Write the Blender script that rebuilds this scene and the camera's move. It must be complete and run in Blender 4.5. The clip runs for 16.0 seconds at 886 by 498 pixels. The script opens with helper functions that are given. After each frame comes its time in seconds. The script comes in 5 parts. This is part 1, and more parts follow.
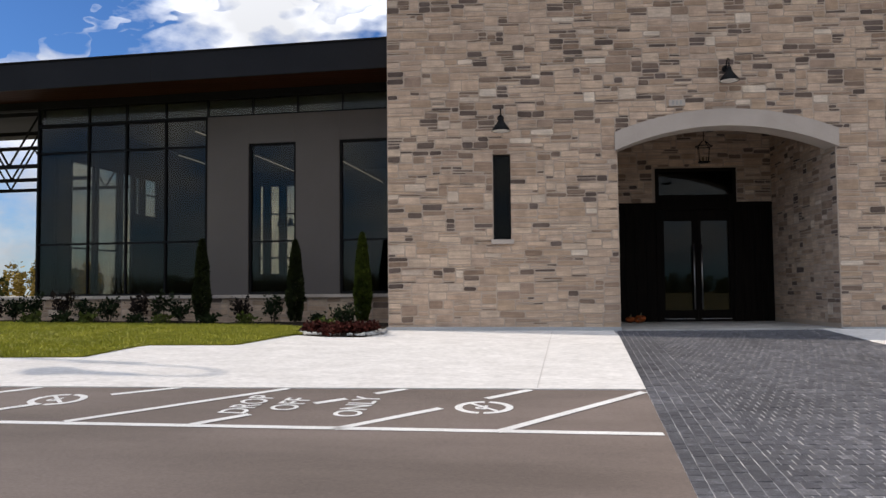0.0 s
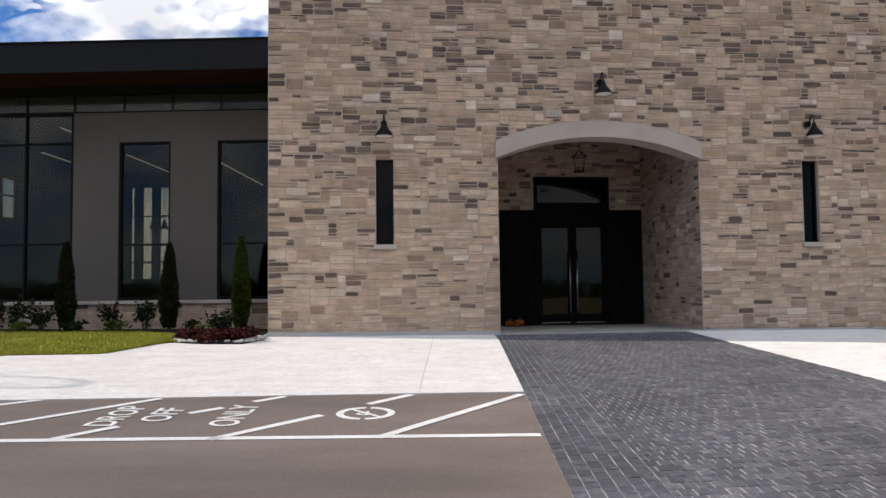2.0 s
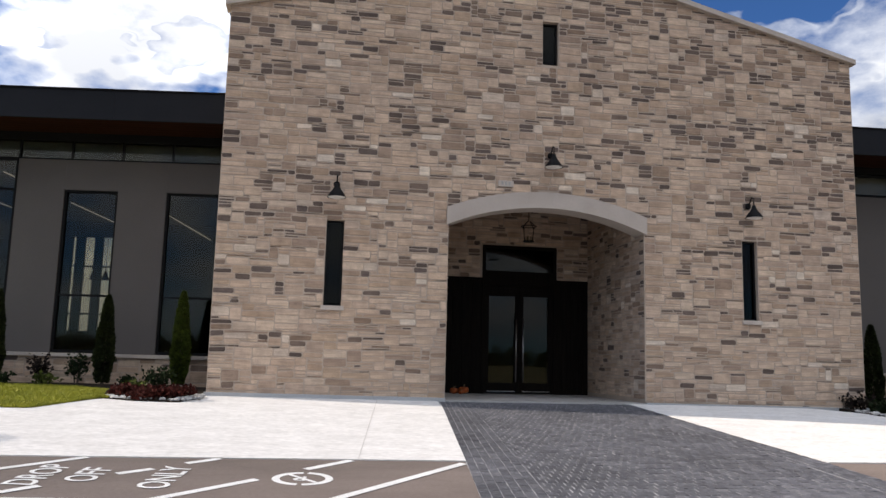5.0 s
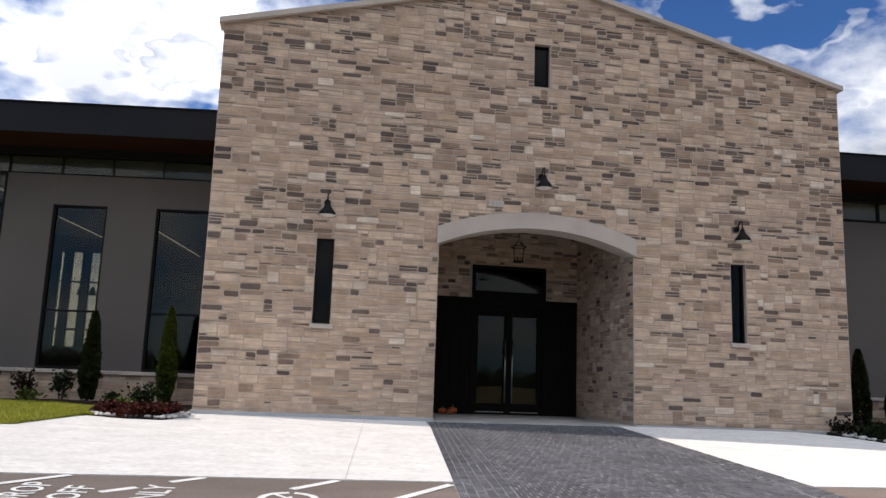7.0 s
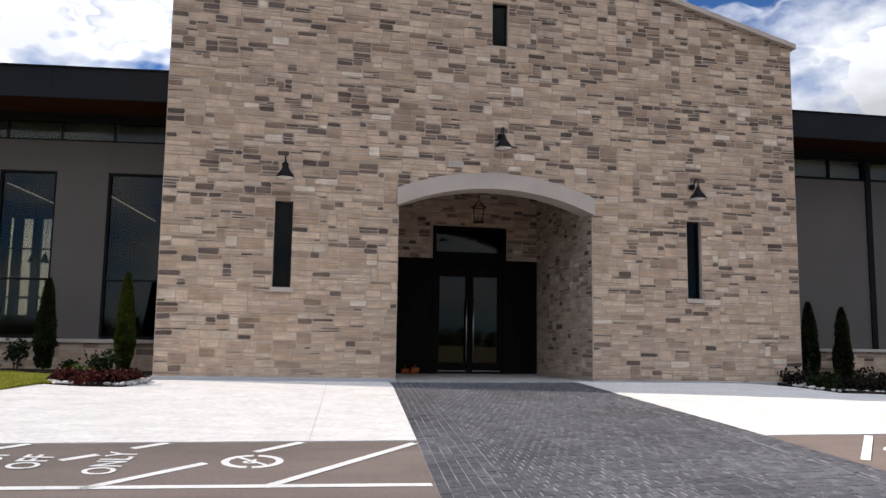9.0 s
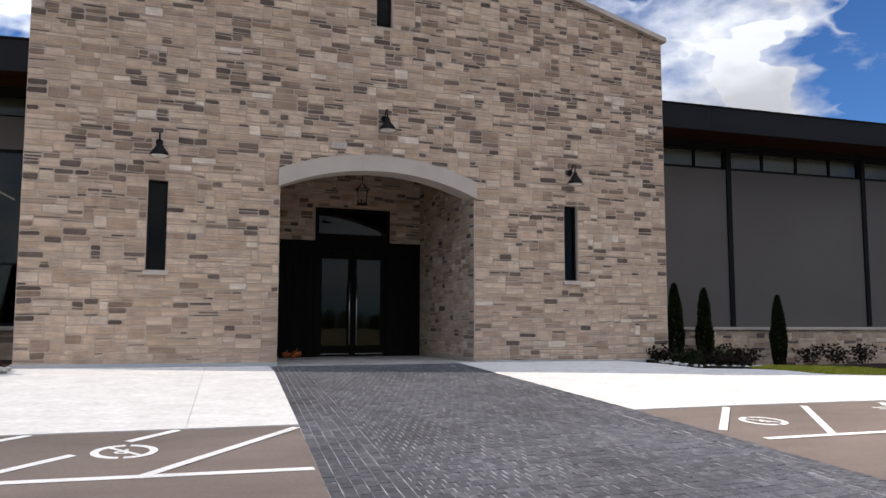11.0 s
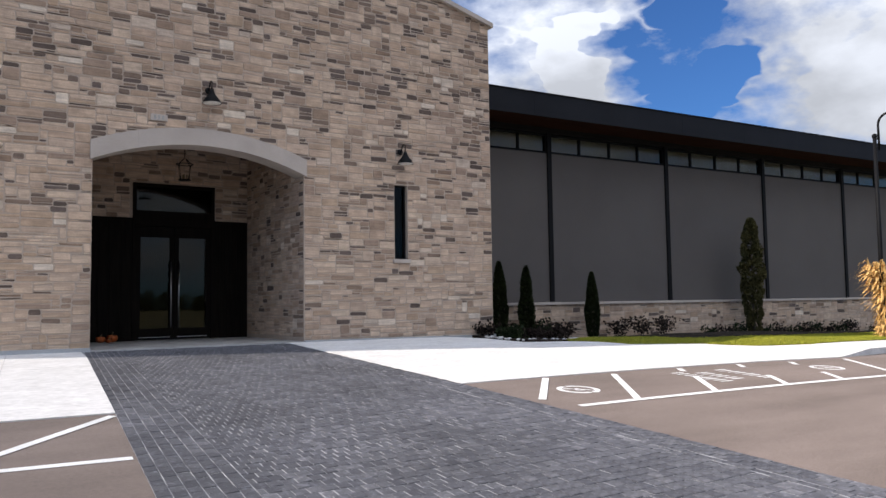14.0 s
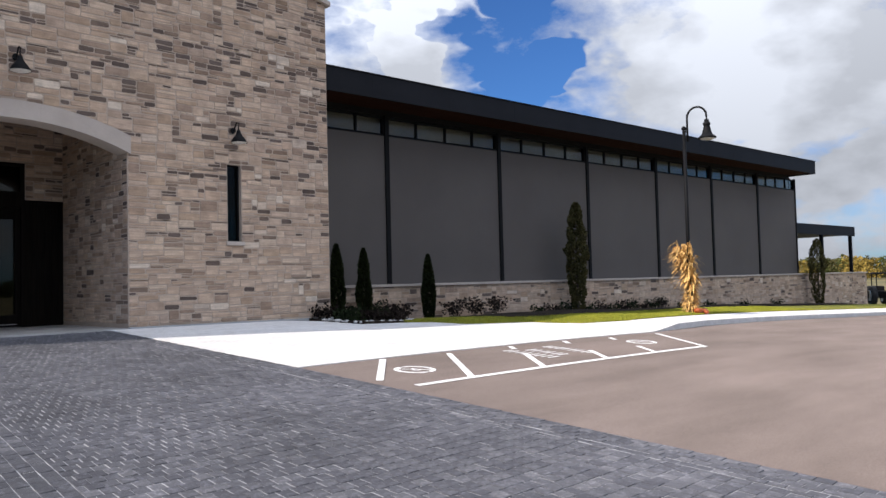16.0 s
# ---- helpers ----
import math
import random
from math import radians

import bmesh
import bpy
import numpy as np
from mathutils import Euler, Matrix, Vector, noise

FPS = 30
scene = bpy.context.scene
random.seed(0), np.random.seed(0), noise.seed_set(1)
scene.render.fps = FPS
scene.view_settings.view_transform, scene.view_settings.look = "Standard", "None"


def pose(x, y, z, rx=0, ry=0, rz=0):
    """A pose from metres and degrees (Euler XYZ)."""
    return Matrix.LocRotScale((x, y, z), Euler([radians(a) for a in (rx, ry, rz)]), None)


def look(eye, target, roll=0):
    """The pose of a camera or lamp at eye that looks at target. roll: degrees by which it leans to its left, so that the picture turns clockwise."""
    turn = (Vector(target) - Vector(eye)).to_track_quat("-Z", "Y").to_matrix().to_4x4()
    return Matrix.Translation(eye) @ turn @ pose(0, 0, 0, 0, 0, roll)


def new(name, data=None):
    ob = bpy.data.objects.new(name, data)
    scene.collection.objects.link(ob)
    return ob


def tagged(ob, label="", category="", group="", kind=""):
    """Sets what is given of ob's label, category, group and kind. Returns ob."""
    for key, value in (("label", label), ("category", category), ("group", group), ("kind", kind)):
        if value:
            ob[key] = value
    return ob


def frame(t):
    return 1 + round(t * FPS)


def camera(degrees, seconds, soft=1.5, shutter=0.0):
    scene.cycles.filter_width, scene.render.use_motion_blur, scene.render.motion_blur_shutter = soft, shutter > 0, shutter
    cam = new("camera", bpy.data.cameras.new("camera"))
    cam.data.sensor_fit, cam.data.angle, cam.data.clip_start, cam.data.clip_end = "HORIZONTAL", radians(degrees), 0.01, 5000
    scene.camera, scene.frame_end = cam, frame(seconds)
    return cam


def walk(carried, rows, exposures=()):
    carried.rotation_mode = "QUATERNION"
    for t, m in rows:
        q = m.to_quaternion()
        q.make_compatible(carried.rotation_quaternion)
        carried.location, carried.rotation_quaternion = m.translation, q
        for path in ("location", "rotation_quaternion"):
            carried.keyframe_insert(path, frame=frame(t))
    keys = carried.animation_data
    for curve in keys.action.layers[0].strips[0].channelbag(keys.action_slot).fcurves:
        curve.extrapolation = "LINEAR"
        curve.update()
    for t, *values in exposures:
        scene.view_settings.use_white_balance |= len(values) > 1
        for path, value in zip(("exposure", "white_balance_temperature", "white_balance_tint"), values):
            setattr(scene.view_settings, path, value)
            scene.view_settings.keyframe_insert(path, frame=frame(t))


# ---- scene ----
EYE = Vector((0, 0, 0.7535))


def aim(yaw, pitch, roll):
    y, p = radians(yaw), radians(pitch)
    return look(EYE, EYE + Vector((-math.sin(y) * math.cos(p), math.cos(y) * math.cos(p), math.sin(p))), roll)


cam = camera(58.85, 16.0, soft=1.5)
walk(cam, [
    (0.0, aim(2.79, 3.04, -0.54)),
    (0.5, aim(-0.32, 3.06, -0.57)),
    (1.0, aim(-2.56, 3.14, -0.53)),
    (1.5, aim(-4.62, 3.24, -0.64)),
    (2.0, aim(-5.78, 3.32, -0.68)),
    (2.5, aim(-6.93, 3.48, -0.60)),
    (3.0, aim(-6.49, 3.98, -0.12)),
    (3.5, aim(-9.06, 5.01, 0.13)),
    (4.0, aim(-9.55, 5.75, 0.29)),
    (4.5, aim(-9.85, 6.63, 0.57)),
    (5.0, aim(-9.50, 8.04, 1.45)),
    (7.5, aim(-10.22, 9.49, 2.07)),
    (8.0, aim(-10.46, 8.36, 1.59)),
    (10.5, aim(-19.69, 5.73, 0.28)),
    (11.0, aim(-21.72, 5.50, 0.11)),
    (11.5, aim(-23.57, 5.22, -0.02)),
    (12.0, aim(-25.95, 5.01, -0.24)),
    (12.5, aim(-27.79, 4.86, -0.52)),
    (13.0, aim(-29.67, 4.58, -0.70)),
    (13.5, aim(-31.58, 4.19, -0.81)),
    (14.0, aim(-34.07, 3.87, -0.83)),
    (14.5, aim(-36.93, 3.50, -1.11)),
    (15.0, aim(-40.16, 3.00, -1.25)),
    (15.5, aim(-42.96, 2.58, -1.26)),
    (16.0, aim(-45.87, 2.35, -1.42)),
], exposures=[(0.0, 0.05, 7200, 14), (4.0, 0.13, 7150, 14), (8.0, 0.23, 7100, 14), (12.5, 0.18, 6900, 14), (16.0, 0.22, 6700, 14)])

# ---- light ----
SUN_DIR = Vector((-0.976, 0.217, 0.0)).normalized()
SUN_EL = radians(31.5)
sun = new("sun", bpy.data.lights.new("sun", "SUN"))
sun.data.energy, sun.data.angle, sun.data.color = 5.0, radians(0.5), (1.0, 0.95, 0.87)
to_sun = SUN_DIR * math.cos(SUN_EL) + Vector((0, 0, math.sin(SUN_EL)))
sun.matrix_world = look(to_sun * 60, (0, 0, 0))
world = bpy.data.worlds.new("sky")
scene.world = world
world.use_nodes = True


def build_sky():
    nt = world.node_tree
    nt.nodes.clear()
    N, L = nt.nodes.new, nt.links.new
    out, bg = N("ShaderNodeOutputWorld"), N("ShaderNodeBackground")
    sky = N("ShaderNodeTexSky")
    sky.sky_type, sky.sun_disc = "NISHITA", False
    sky.sun_elevation, sky.sun_rotation = SUN_EL, math.atan2(SUN_DIR.x, SUN_DIR.y)
    sky.air_density, sky.dust_density, sky.ozone_density = 1.0, 0.3, 2.5
    co, sep = N("ShaderNodeTexCoord"), N("ShaderNodeSeparateXYZ")
    L(co.outputs["Generated"], sep.inputs[0])
    flat = N("ShaderNodeVectorMath")
    flat.operation = "MULTIPLY"
    flat.inputs[1].default_value = (1.0, 1.0, 1.9)
    L(co.outputs["Generated"], flat.inputs[0])
    big, fine = N("ShaderNodeTexNoise"), N("ShaderNodeTexNoise")
    big.inputs["Scale"].default_value, big.inputs["Detail"].default_value = 6.0, 10.0
    big.inputs["Roughness"].default_value, big.inputs["Distortion"].default_value = 0.60, 0.0
    fine.inputs["Scale"].default_value, fine.inputs["Detail"].default_value = 6.5, 7.0
    L(flat.outputs[0], big.inputs["Vector"])
    L(flat.outputs[0], fine.inputs["Vector"])
    # billowed outlines: the banks' directions are pushed about by noise
    warp, centre, bent = N("ShaderNodeTexNoise"), N("ShaderNodeVectorMath"), N("ShaderNodeVectorMath")
    warp.inputs["Scale"].default_value, warp.inputs["Detail"].default_value, warp.inputs["Roughness"].default_value = 9.0, 3.0, 0.5
    L(flat.outputs[0], warp.inputs["Vector"])
    centre.operation, centre.inputs[1].default_value = "SUBTRACT", (0.5, 0.5, 0.5)
    L(warp.outputs["Color"], centre.inputs[0])
    bent.operation, bent.inputs[1].default_value = "MULTIPLY_ADD", (0.045, 0.045, 0.035)
    L(centre.outputs[0], bent.inputs[0])
    L(co.outputs["Generated"], bent.inputs[2])
    strong = N("ShaderNodeMath")
    strong.operation, strong.inputs[1].default_value, strong.inputs[2].default_value = "MULTIPLY_ADD", 1.7, -0.35
    L(big.outputs["Fac"], strong.inputs[0])
    total = strong.outputs[0]
    for az, el, near, push in BANKS + GAPS:
        dot, fall, add = N("ShaderNodeVectorMath"), N("ShaderNodeMapRange"), N("ShaderNodeMath")
        dot.operation, add.operation = "DOT_PRODUCT", "ADD"
        dot.inputs[1].default_value = (math.sin(radians(az)) * math.cos(radians(el)), math.cos(radians(az)) * math.cos(radians(el)), math.sin(radians(el)))
        L(bent.outputs[0], dot.inputs[0])
        fall.interpolation_type = "SMOOTHSTEP"
        fall.inputs["From Min"].default_value, fall.inputs["From Max"].default_value = math.cos(radians(near)), 1.0
        fall.inputs["To Min"].default_value, fall.inputs["To Max"].default_value = 0.0, push
        L(dot.outputs["Value"], fall.inputs["Value"])
        L(total, add.inputs[0])
        L(fall.outputs[0], add.inputs[1])
        total = add.outputs[0]
    cover = N("ShaderNodeMapRange")
    cover.inputs["From Min"].default_value, cover.inputs["From Max"].default_value = 0.39, 0.84
    L(total, cover.inputs["Value"])
    shade = N("ShaderNodeMapRange")
    shade.inputs["From Min"].default_value, shade.inputs["From Max"].default_value = 0.41, 0.60
    shade.inputs["To Min"].default_value, shade.inputs["To Max"].default_value = 6.3, 9.2
    L(fine.outputs["Fac"], shade.inputs["Value"])
    high = N("ShaderNodeMapRange")
    high.inputs["From Min"].default_value, high.inputs["From Max"].default_value = 0.0, 0.9
    high.inputs["To Min"].default_value, high.inputs["To Max"].default_value = 0.52, 1.98
    L(sep.outputs["Z"], high.inputs["Value"])
    glow = N("ShaderNodeMath")
    glow.operation = "MULTIPLY"
    L(shade.outputs[0], glow.inputs[0])
    L(high.outputs[0], glow.inputs[1])
    # clouds towards the sun are brighter than those away from it
    toward, lit, warm = N("ShaderNodeVectorMath"), N("ShaderNodeMapRange"), N("ShaderNodeMath")
    toward.operation, warm.operation = "DOT_PRODUCT", "MULTIPLY"
    toward.inputs[1].default_value = SUN_DIR
    L(co.outputs["Generated"], toward.inputs[0])
    lit.inputs["From Min"].default_value, lit.inputs["From Max"].default_value = -0.5, 0.75
    lit.inputs["To Min"].default_value, lit.inputs["To Max"].default_value = 0.92, 1.45
    L(toward.outputs["Value"], lit.inputs["Value"])
    L(glow.outputs[0], warm.inputs[0])
    L(lit.outputs[0], warm.inputs[1])
    glow = warm
    white = N("ShaderNodeCombineColor")
    for i, tone in enumerate((0.885, 0.98, 1.105)):
        hue = N("ShaderNodeMath")
        hue.operation, hue.inputs[1].default_value = "MULTIPLY", tone
        L(glow.outputs[0], hue.inputs[0])
        L(hue.outputs[0], white.inputs[i])
    mix = N("ShaderNodeMix")
    mix.data_type = "RGBA"
    L(cover.outputs[0], mix.inputs["Factor"])
    deep = N("ShaderNodeMix")
    deep.data_type, deep.blend_type = "RGBA", "MULTIPLY"
    deep.inputs["Factor"].default_value = 1.0
    deep.inputs["B"].default_value = (0.31, 0.61, 1.04, 1)
    L(sky.outputs[0], deep.inputs["A"])
    L(deep.outputs["Result"], mix.inputs["A"])
    L(white.outputs[0], mix.inputs["B"])
    L(mix.outputs["Result"], bg.inputs["Color"])
    bg.inputs["Strength"].default_value = 0.10
    L(bg.outputs[0], out.inputs["Surface"])


# cloud banks and clear gaps: azimuth from +y, elevation, reach in degrees, how much it adds
# the wide bank at 172, 55 is added out of view to brighten the facade
BANKS = [(43.6, 17.7, 8, 0.19), (48.5, 15.6, 4, 0.12), (43.9, 16.4, 2.4, 0.22), (63.0, 15.5, 12, 0.26), (73.0, 15.2, 12, 0.26), (71.8, 8.0, 10, 0.22), (76, 3.5, 8, 0.18), (58.5, 13.5, 5, 0.16), (48.2, 20.4, 3, 0.08),
         (37.2, 21.3, 3.2, 0.10), (-14.5, 22.0, 9.5, 0.42), (-8.9, 22.0, 5, 0.20), (-24.5, 16.8, 2.0, 0.20), (-29.9, 17.4, 1.6, 0.16), (-16, 18.7, 5.5, 0.22), (-36, 5.0, 14, 0.20), (-16, 6, 12, 0.25), (172, 55, 60, 0.34), (114, 10, 40, 0.05), (-165, 14, 42, 0.05)]
GAPS = [(52.3, 16.3, 3.6, -0.26), (54.8, 18.8, 3.4, -0.24), (66.3, 12.3, 1.8, -0.14), (51.0, 13.6, 3.0, -0.22), (29.6, 24.4, 4.5, -0.24), (35.0, 19.4, 3, -0.14),
        (-11.1, 23.4, 2.0, -0.24), (-13.5, 20.7, 1.6, -0.16), (-29, 18.5, 9, -0.32), (-23.3, 19.2, 4, -0.20)]
build_sky()


# ---- materials ----
def material(name):
    m = bpy.data.materials.new(name)
    m.use_nodes = True
    nt = m.node_tree
    return m, nt, nt.nodes["Principled BSDF"]


def noise_node(nt, vec, scale, detail=4.0, rough=0.55):
    n = nt.nodes.new("ShaderNodeTexNoise")
    n.inputs["Scale"].default_value, n.inputs["Detail"].default_value, n.inputs["Roughness"].default_value = scale, detail, rough
    nt.links.new(vec, n.inputs["Vector"])
    return n.outputs["Fac"]


def ramp_node(nt, fac, stops, mode="LINEAR"):
    r = nt.nodes.new("ShaderNodeValToRGB")
    r.color_ramp.interpolation = mode
    while len(r.color_ramp.elements) < len(stops):
        r.color_ramp.elements.new(0.5)
    for e, (p, c) in zip(r.color_ramp.elements, stops):
        e.position, e.color = p, (*c, 1)
    nt.links.new(fac, r.inputs["Fac"])
    return r.outputs["Color"]


def mul_node(nt, a, b, fac=1.0):
    n = nt.nodes.new("ShaderNodeMix")
    n.data_type, n.blend_type = "RGBA", "MULTIPLY"
    n.inputs["Factor"].default_value = fac
    nt.links.new(a, n.inputs["A"])
    nt.links.new(b, n.inputs["B"])
    return n.outputs["Result"]


def surf(name, dark, light, scale=1.0, grain=40.0, rough=0.7, bump=0.2, metal=0.0, spread=0.25, spec=0.5, stretch=(1, 1, 1), depth=0.01, island=False, vary=0.25):
    """Two-scale mottled paint: broad stains between two colours, fine grain over them, relief from the grain."""
    m, nt, p = material(name)
    co = nt.nodes.new("ShaderNodeTexCoord")
    mp = nt.nodes.new("ShaderNodeMapping")
    mp.inputs["Scale"].default_value = stretch
    nt.links.new(co.outputs["Object"], mp.inputs["Vector"])
    v = mp.outputs["Vector"]
    broad = noise_node(nt, v, scale, 5)
    fine = noise_node(nt, v, grain, 3, 0.6)
    col = ramp_node(nt, broad, [(0.3, dark), (0.7, light)])
    col = mul_node(nt, col, ramp_node(nt, fine, [(0.25, (1 - spread,) * 3), (0.75, (1 + spread * 0.4,) * 3)]))
    if island:
        g = nt.nodes.new("ShaderNodeNewGeometry")
        col = mul_node(nt, col, ramp_node(nt, g.outputs["Random Per Island"], [(0, (1 - vary,) * 3), (1, (1 + vary,) * 3)]))
    nt.links.new(col, p.inputs["Base Color"])
    p.inputs["Roughness"].default_value, p.inputs["Metallic"].default_value = rough, metal
    p.inputs["Specular IOR Level"].default_value = spec
    if bump:
        b = nt.nodes.new("ShaderNodeBump")
        b.inputs["Strength"].default_value, b.inputs["Distance"].default_value = bump, depth
        nt.links.new(fine, b.inputs["Height"])
        nt.links.new(b.outputs[0], p.inputs["Normal"])
    return m


BASE_TONES = [(0.536, 0.402, 0.303), (0.466, 0.345, 0.256), (0.563, 0.431, 0.333), (0.425, 0.310, 0.225), (0.520, 0.402, 0.312), (0.595, 0.463, 0.355), (0.357, 0.263, 0.202), (0.498, 0.371, 0.278), (0.552, 0.422, 0.323),
              (0.465, 0.345, 0.250), (0.530, 0.402, 0.304), (0.454, 0.345, 0.267), (0.558, 0.431, 0.333), (0.335, 0.243, 0.181), (0.504, 0.380, 0.287), (0.574, 0.453, 0.351)]
DARK_TONES = [(0.140, 0.106, 0.088), (0.190, 0.141, 0.113), (0.108, 0.082, 0.070), (0.228, 0.167, 0.130), (0.150, 0.116, 0.101), (0.265, 0.188, 0.138)]
PALE_TONES = [(0.652, 0.55, 0.45), (0.590, 0.485, 0.39), (0.683, 0.59, 0.49), (0.559, 0.46, 0.375)]


def stone_material(name, single, tones):
    """Limestone whose tone changes from stone to stone."""
    m, nt, p = material(name)
    if single:
        rnd = nt.nodes.new("ShaderNodeObjectInfo").outputs["Random"]
    else:
        rnd = nt.nodes.new("ShaderNodeNewGeometry").outputs["Random Per Island"]
    co = nt.nodes.new("ShaderNodeTexCoord")
    v = co.outputs["Object"]
    n = len(tones)
    bed = nt.nodes.new("ShaderNodeMapping")
    bed.inputs["Scale"].default_value = (2.2, 2.2, 26.0)
    nt.links.new(v, bed.inputs["Vector"])
    col = ramp_node(nt, rnd, [(i / n, c) for i, c in enumerate(tones)], "CONSTANT")
    broad, fine = noise_node(nt, v, 5.0, 5), noise_node(nt, v, 60.0, 4, 0.65)
    col = mul_node(nt, col, ramp_node(nt, broad, [(0.3, (0.80, 0.79, 0.78)), (0.7, (1.14, 1.12, 1.1))]))
    col = mul_node(nt, col, ramp_node(nt, fine, [(0.3, (0.85,) * 3), (0.7, (1.08,) * 3)]))
    # split bedding layers, and broad weathering over the wall
    col = mul_node(nt, col, ramp_node(nt, noise_node(nt, bed.outputs["Vector"], 1.0, 3), [(0.35, (0.86, 0.85, 0.85)), (0.65, (1.09, 1.08, 1.07))]))
    col = mul_node(nt, col, ramp_node(nt, noise_node(nt, v, 0.55, 3), [(0.3, (0.90, 0.89, 0.90)), (0.7, (1.08, 1.08, 1.06))]))
    nt.links.new(col, p.inputs["Base Color"])
    p.inputs["Roughness"].default_value = 0.9
    p.inputs["Specular IOR Level"].default_value = 0.25
    b = nt.nodes.new("ShaderNodeBump")
    b.inputs["Strength"].default_value, b.inputs["Distance"].default_value = 0.6, 0.012
    rough_face = noise_node(nt, v, 22.0, 5, 0.65)
    nt.links.new(rough_face, b.inputs["Height"])
    nt.links.new(b.outputs[0], p.inputs["Normal"])
    return m


def glass_material(name, tint, gloss):
    """Tinted pane: most light passes, a share mirrors, more at a slant."""
    m, nt, p = material(name)
    nt.nodes.remove(p)
    out = nt.nodes["Material Output"]
    tr, gl, mx = nt.nodes.new("ShaderNodeBsdfTransparent"), nt.nodes.new("ShaderNodeBsdfGlossy"), nt.nodes.new("ShaderNodeMixShader")
    tr.inputs[0].default_value = (*tint, 1)
    gl.inputs["Roughness"].default_value = 0.0
    gl.inputs["Color"].default_value = (0.97, 0.98, 0.93, 1)
    lw = nt.nodes.new("ShaderNodeLayerWeight")
    lw.inputs["Blend"].default_value = 0.5
    steep, fr = nt.nodes.new("ShaderNodeMath"), nt.nodes.new("ShaderNodeMapRange")
    steep.operation, steep.inputs[1].default_value = "POWER", 5.0
    nt.links.new(lw.outputs["Facing"], steep.inputs[0])
    fr.inputs["To Min"].default_value, fr.inputs["To Max"].default_value = gloss, 1.0
    nt.links.new(steep.outputs[0], fr.inputs["Value"])
    nt.links.new(fr.outputs[0], mx.inputs[0])
    nt.links.new(tr.outputs[0], mx.inputs[1])
    nt.links.new(gl.outputs[0], mx.inputs[2])
    nt.links.new(mx.outputs[0], out.inputs["Surface"])
    return m


M_STONES = [stone_material("limestone" + k, False, t) for k, t in (("", BASE_TONES), ("_dark", DARK_TONES), ("_pale", PALE_TONES))]
M_STONES_ONE = [stone_material("limestone_piece" + k, True, t) for k, t in (("", BASE_TONES), ("_dark", DARK_TONES), ("_pale", PALE_TONES))]
M_MORTAR = surf("mortar", (0.40, 0.315, 0.25), (0.47, 0.38, 0.305), 2.0, 80, 0.95, 0.3)
M_TRIM = surf("cut_stone", (0.43, 0.37, 0.322), (0.52, 0.452, 0.398), 1.5, 70, 0.85, 0.25)
M_CONCRETE = surf("concrete", (0.585, 0.565, 0.545), (0.70, 0.68, 0.66), 2.2, 11, 0.9, 0.4, spread=0.22, stretch=(0.9, 1.5, 1))
# concrete darker than the apron's: the porch floor's shadow is in its colour
M_SLAB = surf("darkened_slab_concrete", (0.30, 0.29, 0.28), (0.42, 0.41, 0.395), 1.6, 30, 0.85, 0.3, spread=0.3)
M_PLINTH = surf("plinth_concrete", (0.36, 0.37, 0.38), (0.46, 0.47, 0.48), 1.2, 40, 0.9, 0.2)
M_ASPHALT = surf("asphalt", (0.135, 0.106, 0.091), (0.215, 0.170, 0.149), 0.6, 60, 0.93, 0.5, spread=0.28, spec=0.3, stretch=(0.5, 1.6, 1))
M_PAINT = surf("road_paint", (0.66, 0.65, 0.63), (0.82, 0.81, 0.79), 3.0, 60, 0.8, 0.2, spread=0.3)
M_JOINT = surf("joint_sand", (0.27, 0.27, 0.275), (0.46, 0.455, 0.455), 2.0, 60, 0.95, 0.2)
M_GRASS = surf("lawn_grass", (0.20, 0.20, 0.010), (0.30, 0.285, 0.020), 1.4, 50, 0.9, 0.8, spread=0.5, depth=0.04)
M_BLADE = surf("grass_blade", (0.22, 0.235, 0.014), (0.34, 0.335, 0.028), 1.4, 20, 0.8, 0.0, island=True, vary=0.25)
M_FIELD = surf("field", (0.10, 0.10, 0.035), (0.26, 0.19, 0.07), 0.02, 2, 0.95, 0.2)
M_MULCH = surf("mulch", (0.018, 0.014, 0.011), (0.045, 0.034, 0.026), 3.0, 40, 0.95, 0.9, spread=0.5, depth=0.03, spec=0.1)
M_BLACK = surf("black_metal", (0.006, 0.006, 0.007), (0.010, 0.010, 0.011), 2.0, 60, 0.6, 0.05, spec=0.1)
M_FASCIA = surf("dark_fascia", (0.009, 0.010, 0.013), (0.014, 0.015, 0.019), 0.6, 40, 0.6, 0.05, spec=0.12)
M_SOFFIT = surf("stained_wood_soffit", (0.024, 0.008, 0.004), (0.045, 0.015, 0.007), 1.2, 14, 0.7, 0.15, stretch=(0.3, 6, 1), spec=0.1)
M_PANEL = surf("grey_panel", (0.082, 0.071, 0.066), (0.098, 0.086, 0.080), 0.4, 50, 0.75, 0.1, spread=0.1)
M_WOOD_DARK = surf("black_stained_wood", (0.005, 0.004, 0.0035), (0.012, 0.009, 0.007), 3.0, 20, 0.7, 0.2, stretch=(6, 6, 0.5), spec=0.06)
M_STEEL = surf("brushed_steel", (0.42, 0.42, 0.43), (0.55, 0.55, 0.56), 4.0, 90, 0.35, 0.05, metal=1.0)
M_WHITE = surf("white_enamel", (0.72, 0.71, 0.68), (0.80, 0.79, 0.76), 3.0, 30, 0.5, 0.0)
M_GLASS = glass_material("tinted_glass", (0.50, 0.485, 0.43), 0.030)
M_GLASS_SLIT = glass_material("slit_glass", (0.2, 0.2, 0.2), 0.014)
